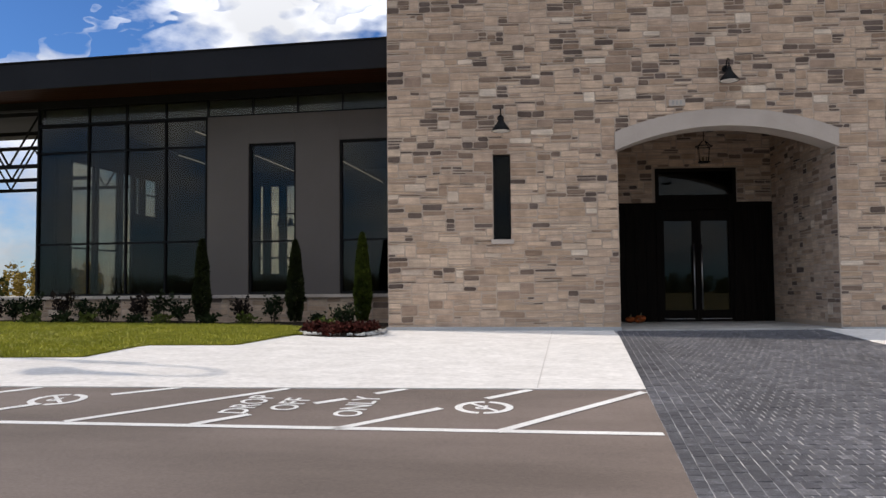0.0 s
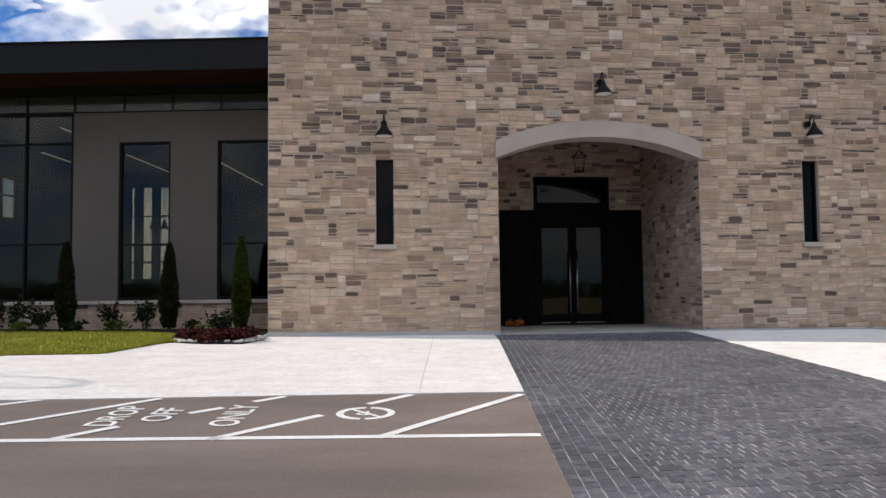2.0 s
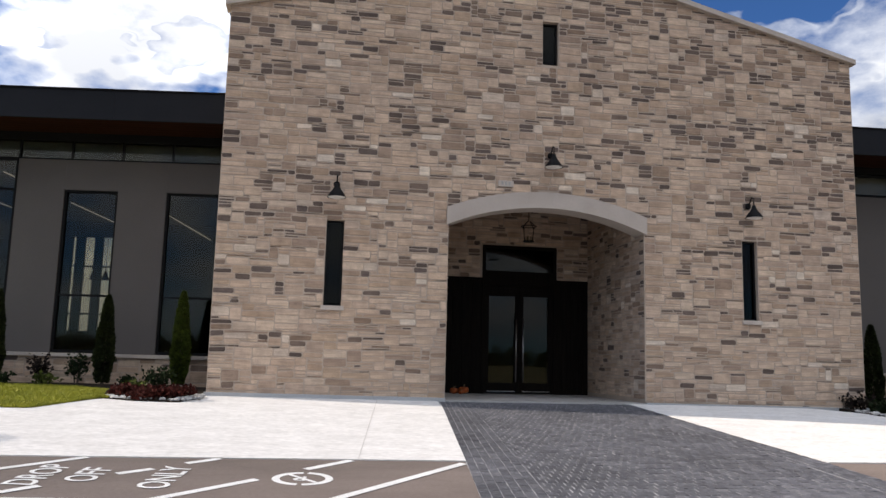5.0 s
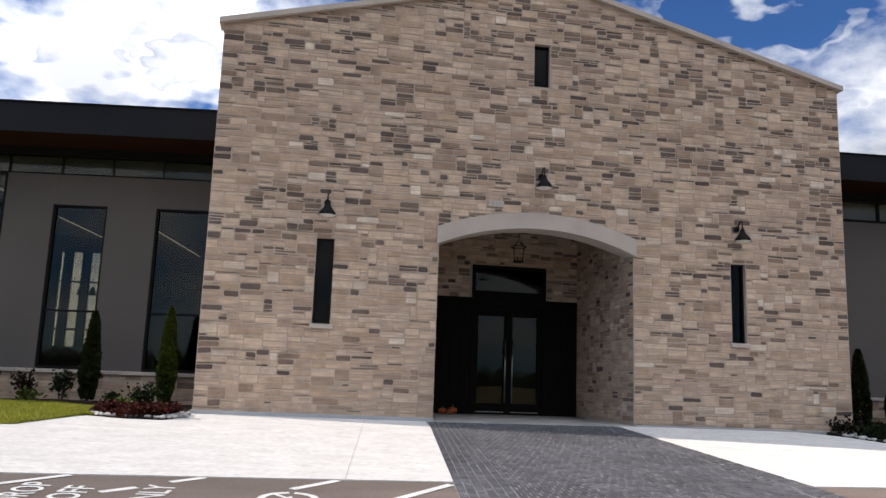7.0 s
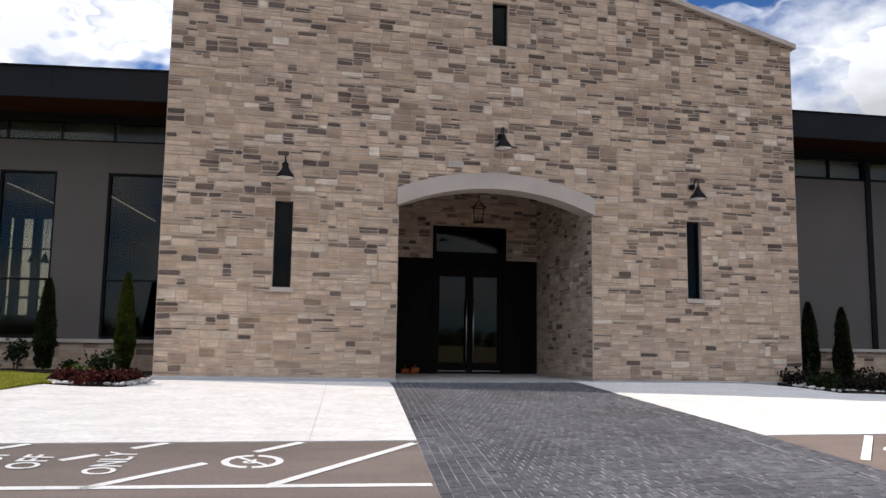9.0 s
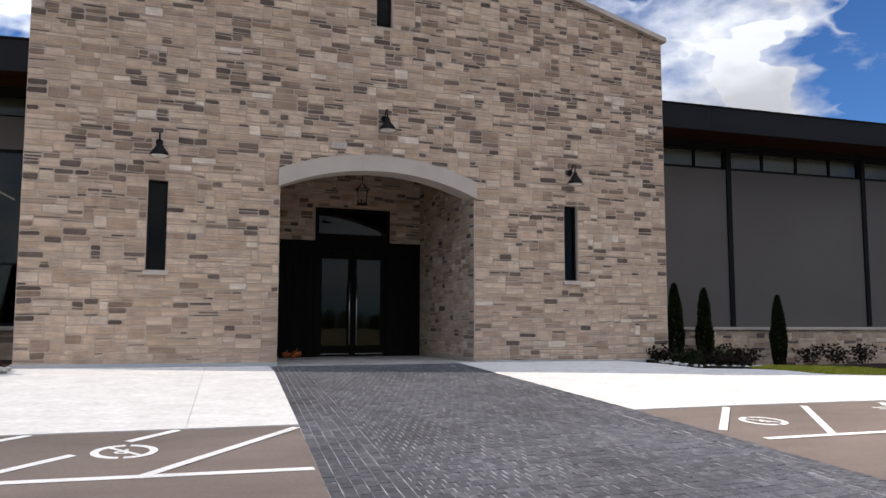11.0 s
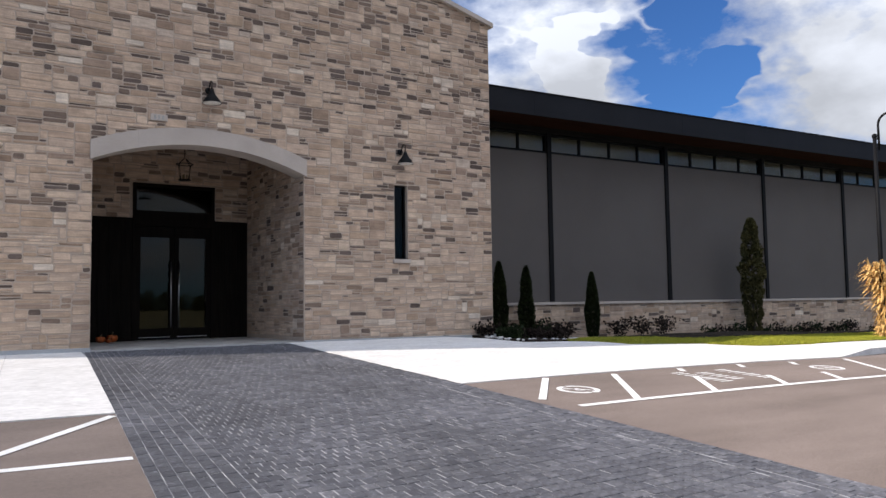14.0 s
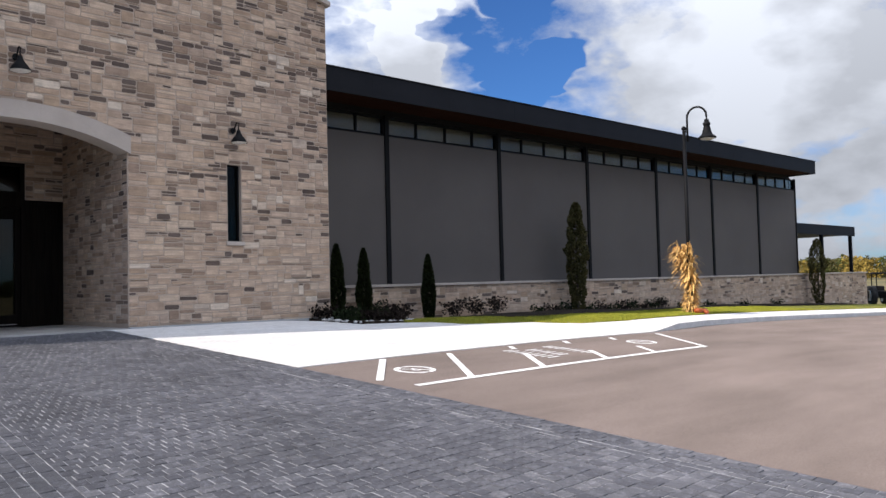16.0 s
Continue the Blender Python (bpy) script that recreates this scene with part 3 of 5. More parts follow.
def arch_trim():
    """Cut-stone arch band over the entrance, in five lengths with upright ends."""
    h, w = CROWN - SPRING, (JR - JL) / 2
    r = (w * w + h * h) / (2 * h)
    c = Vector(((JL + JR) / 2, 0, CROWN - r))
    half = math.asin((w + 0.05) / r)
    squeeze = math.asin((w + 0.05) / (r + 0.33)) / half
    n = 5
    band = empty("arch_band", "pale smooth cut-stone segmental arch band over the entrance", "arch", kind="structure")
    for i in range(n):
        a0, a1 = -half + 2 * half * i / n + 0.0001, -half + 2 * half * (i + 1) / n - 0.0001
        bm = bmesh.new()
        ang = [a0 + (a1 - a0) * k / 5 for k in range(6)]
        inner = [(c.x + r * math.sin(a), c.z + r * math.cos(a) - 0.005) for a in ang]
        outer = [(c.x + (r + 0.33) * math.sin(a * squeeze), c.z + (r + 0.33) * math.cos(a * squeeze)) for a in ang]
        prism(bm, inner + outer[::-1], FRONT - 0.07, FRONT + 0.46)
        bmesh.ops.bevel(bm, geom=[e for e in bm.edges if e.calc_face_angle(0) > 0.5], offset=0.003, segments=1, affect="EDGES")
        part("voussoir", bm, M_TRIM, band)


arch_trim()


def plinth():
    bm = bmesh.new()
    for a, b in ((X0 - 0.03, JL), (JR, X1 + 0.03)):
        prism(bm, [(a, -0.5), (b, -0.5), (b, foot(b)), (a, foot(a))], FRONT - 0.075, FRONT + 0.01)
    bmesh.ops.bevel(bm, geom=[e for e in bm.edges if e.calc_face_angle(0) > 0.5], offset=0.01, segments=2, affect="EDGES")
    tagged(finish("baseboard_tower", bm, M_PLINTH), "grey concrete footing course under the stone facing", "plinth", kind="structure")


plinth()


def slit_window(x0, x1, z0, z1, sill=True):
    w = empty("window_slit", "narrow black-framed slit window with a pale stone sill", "window", kind="structure", group="slit windows")
    y = FRONT + 0.10
    fr = boxes(((x0, y, z0), (x0 + 0.035, y + 0.08, z1)), ((x1 - 0.035, y, z0), (x1, y + 0.08, z1)), ((x0 + 0.035, y, z1 - 0.035), (x1 - 0.035, y + 0.08, z1)), ((x0 + 0.035, y, z0), (x1 - 0.035, y + 0.08, z0 + 0.035)), bevel=0.004)
    part("window_frame", fr, M_BLACK, w)
    pane = part("pane", boxes(((x0 + 0.03, y + 0.035, z0 + 0.03), (x1 - 0.03, y + 0.043, z1 - 0.03))), M_GLASS_SLIT, w)
    # black board behind the pane stands in for the unlit interior
    part("dark_backing", boxes(((x0 - 0.02, y + 0.3, z0 - 0.05), (x1 + 0.02, y + 0.33, z1 + 0.05))), M_BLACK, w)
    if sill:
        part("window_sill", boxes(((x0 - 0.05, FRONT - 0.06, z0 - 0.09), (x1 + 0.05, FRONT + 0.12, z0)), bevel=0.008), M_TRIM, w, "pale cut-stone sill")


for s in SLITS:
    slit_window(*s, sill=s[2] < 5)


def barn_lamp(x, z):
    """Gooseneck wall lamp; z is the rim of the shade."""
    lamp = empty("wall_lamp", "black gooseneck barn lamp with white lens on the stone wall", "wall lamp", group="barn lamps on the facade", at=(x, FRONT - 0.02, z))
    part("backplate", lathe(bmesh.new(), [(0, 0.0), (0.065, 0.0), (0.065, 0.025), (0.05, 0.035), (0, 0.035)], pose(0, 0, 0.30, 90, 0, 0), 18), M_BLACK, lamp)
    arm = [(0, 0, 0.30), (0, -0.05, 0.31), (0, -0.09, 0.36), (0, -0.13, 0.43), (0, -0.18, 0.455), (0, -0.25, 0.42), (0, -0.24, 0.34), (0, -0.24, 0.26)]
    part("arm", tube(bmesh.new(), arm, 0.014, 8), M_BLACK, lamp, smooth=True)
    sh = [(0.0, 0.275), (0.035, 0.275), (0.042, 0.24), (0.05, 0.225), (0.06, 0.19), (0.085, 0.15), (0.125, 0.10), (0.16, 0.05), (0.18, 0.0), (0.185, -0.005), (0.178, 0.0)]
    part("shade", lathe(bmesh.new(), sh, pose(0, -0.24, 0), 24), M_BLACK, lamp, smooth=True)
    part("lens", lathe(bmesh.new(), [(0.0, -0.028), (0.10, -0.022), (0.172, -0.002), (0.172, 0.012)], pose(0, -0.24, 0), 24), M_WHITE, lamp, "white opal lens", smooth=True)
    return lamp


for lx, lz in ((0.413, 3.86), (4.83, 4.755), (9.30, 3.935)):
    barn_lamp(lx, lz)


def plaque():
    p = empty("stone_plaque", "small pale stone plaque with dark figures set in the facade", "plaque", at=(3.88, FRONT, 4.40))
    part("plate", boxes(((-0.16, -0.03, -0.065), (0.16, 0.02, 0.065)), bevel=0.006), M_TRIM, p)
    for k in range(3):
        part("figure_bar", boxes(((-0.10 + 0.075 * k, -0.036, -0.04), (-0.06 + 0.075 * k, -0.031, 0.04))), M_SLAB, p)


plaque()


# ---- entrance doors ----
def doors():
    y = BACK
    side = empty("door_side_panel", "black-stained vertical board panel beside the entrance doors", "panel", kind="structure")
    side_b = empty("door_side_panel", "black-stained vertical board panel beside the entrance doors", "panel", kind="structure")
    for parent, a, b in ((side, JL, 4.17), (side_b, 6.07, JR)):
        part("backing", boxes(((a, y + 0.02, PORCH), (b, y + 0.12, 2.78))), M_WOOD_DARK, parent)
        n = 6
        for i in range(n):
            p, q = a + (b - a) * i / n, a + (b - a) * (i + 1) / n
            part("board", boxes(((p + 0.004, y - 0.015, PORCH + 0.01), (q - 0.004, y + 0.02, 2.74)), bevel=0.004), M_WOOD_DARK, parent)
        part("top_rail", boxes(((a, y - 0.03, 2.74), (b, y + 0.02, 2.80)), bevel=0.005), M_WOOD_DARK, parent)
    fr = empty("door_1", "closed pair of tall black glazed entrance doors with long steel pulls", "door", kind="structure")
    f = boxes(((4.17, y - 0.04, PORCH), (4.25, y + 0.10, 3.62)), ((5.99, y - 0.04, PORCH), (6.07, y + 0.10, 3.62)), ((4.25, y - 0.04, 3.54), (5.99, y + 0.10, 3.62)), ((4.25, y - 0.04, 2.62), (5.99, y + 0.10, 2.98)), bevel=0.006)
    part("door_frame", f, M_WOOD_DARK, fr)
    part("transom_pane", boxes(((4.25, y + 0.02, 2.98), (5.99, y + 0.03, 3.54))), M_GLASS_DARK, fr, "dark transom glass")
    # added black sheet: the darkness of the room behind the doors
    part("dark_room_board", boxes(((4.0, y + 0.6, -0.1), (6.3, y + 0.65, 3.7))), M_BLACK, fr)
    for x0, x1, hx in ((4.255, 5.115, 5.03), (5.125, 5.985, 5.21)):
        leaf = part("door_leaf", boxes(((x0, y, 0.0), (x0 + 0.10, y + 0.05, 2.61)), ((x1 - 0.10, y, 0.0), (x1, y + 0.05, 2.61)), ((x0 + 0.10, y, 2.36), (x1 - 0.10, y + 0.05, 2.61)), ((x0 + 0.10, y, 0.0), (x1 - 0.10, y + 0.05, 0.24)), bevel=0.004), M_WOOD_DARK, fr)
        part("pane", boxes(((x0 + 0.10, y + 0.02, 0.24), (x1 - 0.10, y + 0.028, 2.36))), M_GLASS_DARK, leaf, "dark mirror-like door glass")
        part("kick_plate", boxes(((x0 + 0.08, y - 0.006, 0.03), (x1 - 0.08, y, 0.042))), M_STEEL, leaf, "brushed steel threshold plate")
        pull = bmesh.new()
        tube(pull, [(hx, y - 0.075, 0.26), (hx, y - 0.075, 1.80)], 0.017, 10)
        for z in (0.45, 1.6):
            tube(pull, [(hx, y - 0.075, z), (hx, y + 0.0, z)], 0.011, 8)
        part("pull_handle", pull, M_STEEL, leaf, "long brushed steel pull bar", smooth=True)


doors()
M_PUMPKIN = surf("pumpkin_skin", (0.30, 0.055, 0.008), (0.44, 0.10, 0.015), 6, 30, 0.55, 0.1)
M_STEM = surf("dry_stem", (0.10, 0.075, 0.035), (0.2, 0.15, 0.08), 8, 40, 0.9, 0.2)


def pumpkin(x, y, r, z=PORCH, where="on the porch floor", group="pumpkins by the door"):
    p = empty("pumpkin", "small ribbed orange pumpkin " + where, "pumpkin", group=group, at=(x, y, z))
    bm = bmesh.new()
    sides, rings = 32, 9
    grid = []
    for k in range(rings):
        th = math.pi * (k + 0.3) / (rings - 0.4)
        ring = []
        for s in range(sides):
            a = 2 * math.pi * s / sides
            rib = 1 + 0.07 * abs(math.cos(a * 4))
            rr = r * math.sin(th) * rib
            ring.append(bm.verts.new((rr * math.cos(a), rr * math.sin(a), r * 0.78 + r * 0.78 * math.cos(th) - 0.18 * r * (math.cos(th) > 0.85))))
        grid.append(ring)
    for a, b in zip(grid, grid[1:]):
        for s in range(sides):
            bm.faces.new((a[s], a[(s + 1) % sides], b[(s + 1) % sides], b[s]))
    bm.faces.new(grid[0])
    bm.faces.new(grid[-1][::-1])
    part("flesh", bm, M_PUMPKIN, p, smooth=True)
    part("stem", tube(bmesh.new(), [(0, 0, 1.3 * r), (0.01, 0, 1.6 * r), (0.03, 0.01, 1.85 * r)], [0.022, 0.016, 0.013], 7), M_STEM, p)


pumpkin(3.45, 18.55, 0.10)
pumpkin(3.70, 18.62, 0.12)
pumpkin(3.58, 18.36, 0.06)


def lantern():
    l = empty("pendant_lantern", "dark iron lantern hanging under the porch vault", "pendant lamp", at=(4.86, 17.2, 0))
    top = 4.895
    part("canopy_plate", lathe(bmesh.new(), [(0, top), (0.07, top), (0.06, top - 0.03), (0, top - 0.035)], None, 14), M_BLACK, l)
    part("chain", tube(bmesh.new(), [(0, 0, top - 0.03), (0, 0, 3.95)], 0.009, 6), M_BLACK, l)
    cage = bmesh.new()
    for a in range(4):
        c, s = math.cos(a * math.pi / 2 + 0.6), math.sin(a * math.pi / 2 + 0.6)
        tube(cage, [(0.04 * c, 0.04 * s, 3.95), (0.17 * c, 0.17 * s, 3.83), (0.12 * c, 0.12 * s, 3.49)], 0.010, 6)
    lathe(cage, [(0.165, 3.825), (0.185, 3.825), (0.185, 3.84), (0.165, 3.84)], None, 20)
    lathe(cage, [(0.0, 3.48), (0.13, 3.48), (0.13, 3.50), (0.0, 3.50)], None, 20)
    part("cage", cage, M_BLACK, l)
    for k in range(3):
        a = k * 2.09
        part("candle", tube(bmesh.new(), [(0.05 * math.cos(a), 0.05 * math.sin(a), 3.50), (0.05 * math.cos(a), 0.05 * math.sin(a), 3.61)], 0.012, 8), M_STEM, l, "tan candle sleeve")


lantern()


# ---- wings ----
M_GLASS_SIDE = glass_material("side_glass", (0.90, 0.89, 0.84), 0.02)
M_GLASS_EAST = glass_material("clerestory_glass", (0.80, 0.80, 0.76), 0.02)
M_BLIND = surf("pale_blind", (0.25, 0.243, 0.225), (0.33, 0.32, 0.30), 1.0, 30, 0.9, 0.0)
M_BLIND_DARK = surf("grey_blind", (0.07, 0.078, 0.07), (0.10, 0.108, 0.098), 1.0, 30, 0.9, 0.0)
M_LAMP = bpy.data.materials.new("lamp_tube")
M_LAMP.use_nodes = True
M_LAMP.node_tree.nodes["Principled BSDF"].inputs["Emission Color"].default_value = (1.0, 0.97, 0.9, 1)
M_LAMP.node_tree.nodes["Principled BSDF"].inputs["Emission Strength"].default_value = 0.4


def wbox(m, *pairs, bevel=0.0):
    return boxes(*pairs, m=m, bevel=bevel)


def low_wall(name, m, length, seed, drop):
    w = tagged(finish(name, wbox(m, ((0.0, -0.30, drop), (length, 0.0, 0.62))), M_MORTAR), "low wall of mixed grey and beige ashlar stone with a pale cap", "wall", kind="structure")
    h = 0.62 - drop
    ashlar(w, m @ Matrix.Translation((0 if m is EAST else length, -0.30, drop)) @ (Matrix() if m is EAST else pose(0, 0, 0, 0, 0, 0) @ Matrix.Diagonal((-1, 1, 1, 1))), length, h, lambda u, z: False, seed, cell=(0.06, 0.065))
    n = max(1, int(length / 2.4))
    for i in range(n):
        a, b = length * i / n, length * (i + 1) / n
        part("cap_stone", wbox(m, ((a + 0.002, -0.37, 0.62), (b - 0.002, 0.03, 0.70)), bevel=0.008), M_TRIM, w, "pale cut-stone cap")
    return w


def window_unit(name, m, x0, x1, z0, z1, cols, rows, glass, label, y=0.02, bar=0.045, depth=0.06, outer=0.05):
    """A black-framed window: outer frame, bars at the given lines, a pane in each field."""
    w = empty(name, label, "window", kind="structure")
    fr = wbox(m, ((x0, y - 0.03, z0), (x0 + outer, y + depth, z1)), ((x1 - outer, y - 0.03, z0), (x1, y + depth, z1)), ((x0 + outer, y - 0.03, z1 - outer), (x1 - outer, y + depth, z1)), ((x0 + outer, y - 0.03, z0), (x1 - outer, y + depth, z0 + outer)))
    part("window_frame", fr, M_BLACK, w)
    xs, zs = [x0, *cols, x1], [z0, *rows, z1]
    for c in cols:
        part("mullion", wbox(m, ((c - bar / 2, y - 0.02, z0 + outer), (c + bar / 2, y + depth, z1 - outer))), M_BLACK, w)
    for r in rows:
        for a, b in zip(xs, xs[1:]):
            part("transom_bar", wbox(m, ((a + bar / 2, y - 0.018, r - bar / 2), (b - bar / 2, y + depth, r + bar / 2))), M_BLACK, w)
    for a, b in zip(xs, xs[1:]):
        for c, d in zip(zs, zs[1:]):
            p = part("pane", wbox(m, ((a + 0.01, y + 0.03, c + 0.01), (b - 0.01, y + 0.038, d - 0.01))), glass, w)
            p.visible_shadow = False
    return w


def west_wing():
    m = WEST
    low_wall("low_wall_west", m, 13.0, 21, -0.35)
    # curtain wall at the corner, its bars as the facade has them
    window_unit("window_curtain_west", m, 4.97, 9.72, 0.70, 5.12, [6.11, 7.2, 8.26], [2.03, 4.40], M_GLASS, "large black-framed curtain wall of tinted glass reflecting clouds")
    side = m @ pose(9.72, 0.1, 0, 0, 0, 90)
    tall = ((0.50, 0.64), (1.20, 2.24), (2.40, 3.41), (3.62, 4.18))
    small = ((4.35, 4.60), (4.85, 5.60))
    for a, b in tall:
        window_unit("window_return_west", side, a, b, 0.70, 4.45, [], [2.03] if b - a > 0.3 else [], M_GLASS_SIDE, "tall black-framed window in the side wall of the hall", outer=0.03)
    for a, b in small:
        window_unit("window_return_west", side, a, b, 3.22, 4.45, [], [3.92], M_GLASS_SIDE, "small upper window in the side wall of the hall", outer=0.03)
    window_unit("window_clerestory_west", m, 0.0, 9.72, 5.12, 5.60, [1.47, 2.62, 3.78, 4.97, 6.11, 7.2, 8.26], [], M_GLASS_EAST, "row of tinted clerestory panes under the eave", bar=0.03, outer=0.03)
    window_unit("window_tall_west", m, 2.66, 3.88, 0.72, 4.42, [], [2.0], M_GLASS, "tall black-framed tinted window in the grey panel wall", y=0.06)
    window_unit("window_tall_west", m, 0.30, 1.55, 0.72, 4.42, [], [2.0], M_GLASS, "tall black-framed tinted window beside the stone tower", y=0.06)
    w = empty("wall_west", "smooth dark grey panel wall between tall windows", "wall", kind="structure")
    for a, b, c, d in ((3.88, 4.97, 0.70, 5.12), (1.55, 2.66, 0.70, 5.12), (0.0, 0.30, 0.70, 5.12), (2.66, 3.88, 4.42, 5.12), (0.30, 1.55, 4.42, 5.12)):
        part("wall_panel", wbox(m, ((a + 0.001, 0.0, c), (b - 0.001, 0.2, d))), M_PANEL, w)
    part("blind", wbox(m, ((0.05, 0.22, 5.14), (9.65, 0.25, 5.58))), M_BLIND_DARK, w, "grey blind behind the clerestory")
    # the hall behind the glass
    part("room_floor", wbox(m, ((0, 0.2, 0.45), (9.7, 12, 0.66))), M_ROOM_FLOOR, w)
    tagged(finish("ceiling_west", wbox(m, ((0.0, 0.2, 5.62), (9.7, 12.2, 5.7))), M_ROOM_CEILING), "grey painted ceiling of the hall", "ceiling", kind="structure")
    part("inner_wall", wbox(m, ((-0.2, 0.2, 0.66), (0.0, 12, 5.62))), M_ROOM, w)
    shell = wbox(side, ((0.02, 0.0, 4.45), (5.6, 0.05, 5.62)), ((4.18, 0.0, 0.66), (5.6, 0.05, 3.22)), ((5.6, 0.0, 0.66), (12.0, 0.05, 5.62)))
    for a, b in zip([0.02] + [q[1] for q in tall], [q[0] for q in tall]):
        box(shell, (a, 0.0, 0.66), (b, 0.05, 4.45), side)
    for a, b in ((4.18, 4.35), (4.60, 4.85)):
        box(shell, (a, 0.0, 3.22), (b, 0.05, 4.45), side)
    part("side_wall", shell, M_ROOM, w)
    back = bmesh.new()
    cuts = [(7.11, 7.68), (7.97, 8.36), (8.66, 8.82)]
    prev = 0.0
    for a, b in cuts + [(9.7, 9.7)]:
        box(back, (prev, 12, 0.66), (a, 12.2, 5.62), m)
        if b > a:
            box(back, (a, 12, 5.06), (b, 12.2, 5.62), m)
            box(back, (a, 12, 0.66), (b, 12.2, 1.5), m)
            part("pane", wbox(m, ((a, 12.14, 1.5), (b, 12.15, 5.06))), M_GLASS_SIDE, w)
            box(back, (a, 12.05, 2.1), (b, 12.12, 2.18), m)
            box(back, (a, 12.05, 3.9), (b, 12.12, 3.96), m)
        prev = b
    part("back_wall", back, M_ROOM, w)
    for x, y in ((4.6, 8.5), (2.3, 8.5)):
        part("column", wbox(m, ((x - 0.1, y - 0.1, 0.66), (x + 0.1, y + 0.1, 5.62)), bevel=0.01), M_SOFFIT, w, "stained timber column")
    for x, ya, yb in ((8.05, 4.2, 6.2), (5.8, 1.0, 3.4), (5.8, 4.8, 8.4), (3.5, 6.4, 11.6)):
        lt = empty("linear_lamp", "thin white linear lamp hung under the hall ceiling", "ceiling light", group="linear lamps")
        part("tube", wbox(m, ((x, ya, 5.0), (x + 0.035, yb, 5.03))), M_LAMP, lt)
        part("housing", wbox(m, ((x - 0.01, ya, 5.032), (x + 0.045, yb, 5.07))), M_BLACK, lt)
        for yy in (ya + 0.4, yb - 0.4):
            part("cord", wbox(m, ((x + 0.012, yy, 5.07), (x + 0.022, yy + 0.01, 5.62))), M_BLACK, lt)
    for x in (5.89, 5.52):
        p = m @ Vector((x, 7.0, 0))
        pl = empty("pendant_lamp", "brown cone-shaped pendant shade hung inside the hall", "pendant lamp", group="hall pendants", at=p)
        part("shade", lathe(bmesh.new(), [(0.0, 3.26), (0.04, 3.25), (0.13, 2.98), (0.125, 2.98), (0.035, 3.23)], None, 20), M_SOFFIT, pl, smooth=True)
        part("cord", tube(bmesh.new(), [(0, 0, 3.25), (0, 0, 5.62)], 0.007, 6), M_BLACK, pl)


def roof(name, m, x0, x1, off, ft, fb, deep, label, turn=None, thin=0.0):
    """Flat roof: metal fascia in lengths, timber soffit boards, deck."""
    r = empty(name, label, "roof", kind="structure")
    # past the corner at turn the roof is only thin metres deep
    spans = [(x0 + 0.05, x1 - 0.05, deep)] if turn is None else [(x0 + 0.05, turn, deep), (turn, x1 - 0.05, thin)]
    for a, b, d in spans:
        part("deck", wbox(m, ((a, -off + 0.05, fb + 0.12), (b, d, ft - 0.02))), M_FASCIA, r)
    n = max(1, int((x1 - x0) / 3.0))
    for i in range(n):
        a, b = x0 + (x1 - x0) * i / n, x0 + (x1 - x0) * (i + 1) / n
        part("fascia", wbox(m, ((a + 0.002, -off, fb), (b - 0.002, -off + 0.05, ft))), M_FASCIA, r)
    part("drip_edge", wbox(m, ((x0 - 0.01, -off - 0.03, ft), (x1 + 0.01, -off + 0.10, ft + 0.035)), bevel=0.006), M_BLACK, r)
    for a in (x0, x1 - 0.05):
        part("end_fascia", wbox(m, ((a, -off + 0.052, fb), (a + 0.05, thin if thin and a > x0 else deep, ft))), M_FASCIA, r)
    boards = 9
    for i in range(boards):
        y0 = -off + 0.055 + (off + 0.2) * i / boards
        part("soffit_board", wbox(m, ((x0 + 0.055, y0, fb + 0.07), (x1 - 0.055, y0 + (off + 0.2) / boards - 0.008, fb + 0.10)), bevel=0.003), M_SOFFIT, r, "red-brown stained soffit board")
    part("head_beam", wbox(m, ((x0 + 0.06, 0.0, fb - 0.12), (x1 - 0.2, 0.18, fb + 0.065))), M_BLACK, r, "black steel head beam")
    return r


def truss(m):
    """Open steel trusses of the roofed terrace past the glazed corner."""
    t = empty("roof_truss", "black open-web steel trusses under the terrace roof", "truss", kind="structure")
    for y in (0.2, 2.4, 4.45):
        part("top_chord", wbox(m, ((9.8, y, 5.45), (22, y + 0.09, 5.56))), M_BLACK, t)
        part("bottom_chord", wbox(m, ((9.8, y, 4.08), (22, y + 0.09, 4.18))), M_BLACK, t)
        for i in range(14):
            a, b = 9.9 + i * 0.85, 9.9 + (i + 1) * 0.85
            za, zb = (4.15, 5.46) if i % 2 else (5.46, 4.15)
            part("web_rod", tube(bmesh.new(), [m @ Vector((a, y + 0.045, za)), m @ Vector((b, y + 0.045, zb))], 0.028, 6), M_BLACK, t)
    tagged(finish("terrace_floor_west", wbox(m, ((13.0, -0.3, -0.4), (22.3, 12, 0.68)), ((9.75, 0.02, -0.4), (13.0, 12, 0.68))), M_CONCRETE), "pale concrete floor of the roofed terrace", "floor", kind="structure")
    for y in (0.25, 4.3):
        part("steel_post", wbox(m, ((21.8, y, -0.3), (22.0, y + 0.2, 4.08))), M_BLACK, t)


west_wing()
roof("roof_west", WEST, -1.0, 22.5, 1.4, 6.35, 5.70, 12.4, "flat roof with black metal fascia and red-brown timber soffit", 9.75, 4.6)
truss(WEST)
BAYS = [0.0, 4.66, 9.80, 14.95, 19.95, 24.78, 29.53, 34.1]


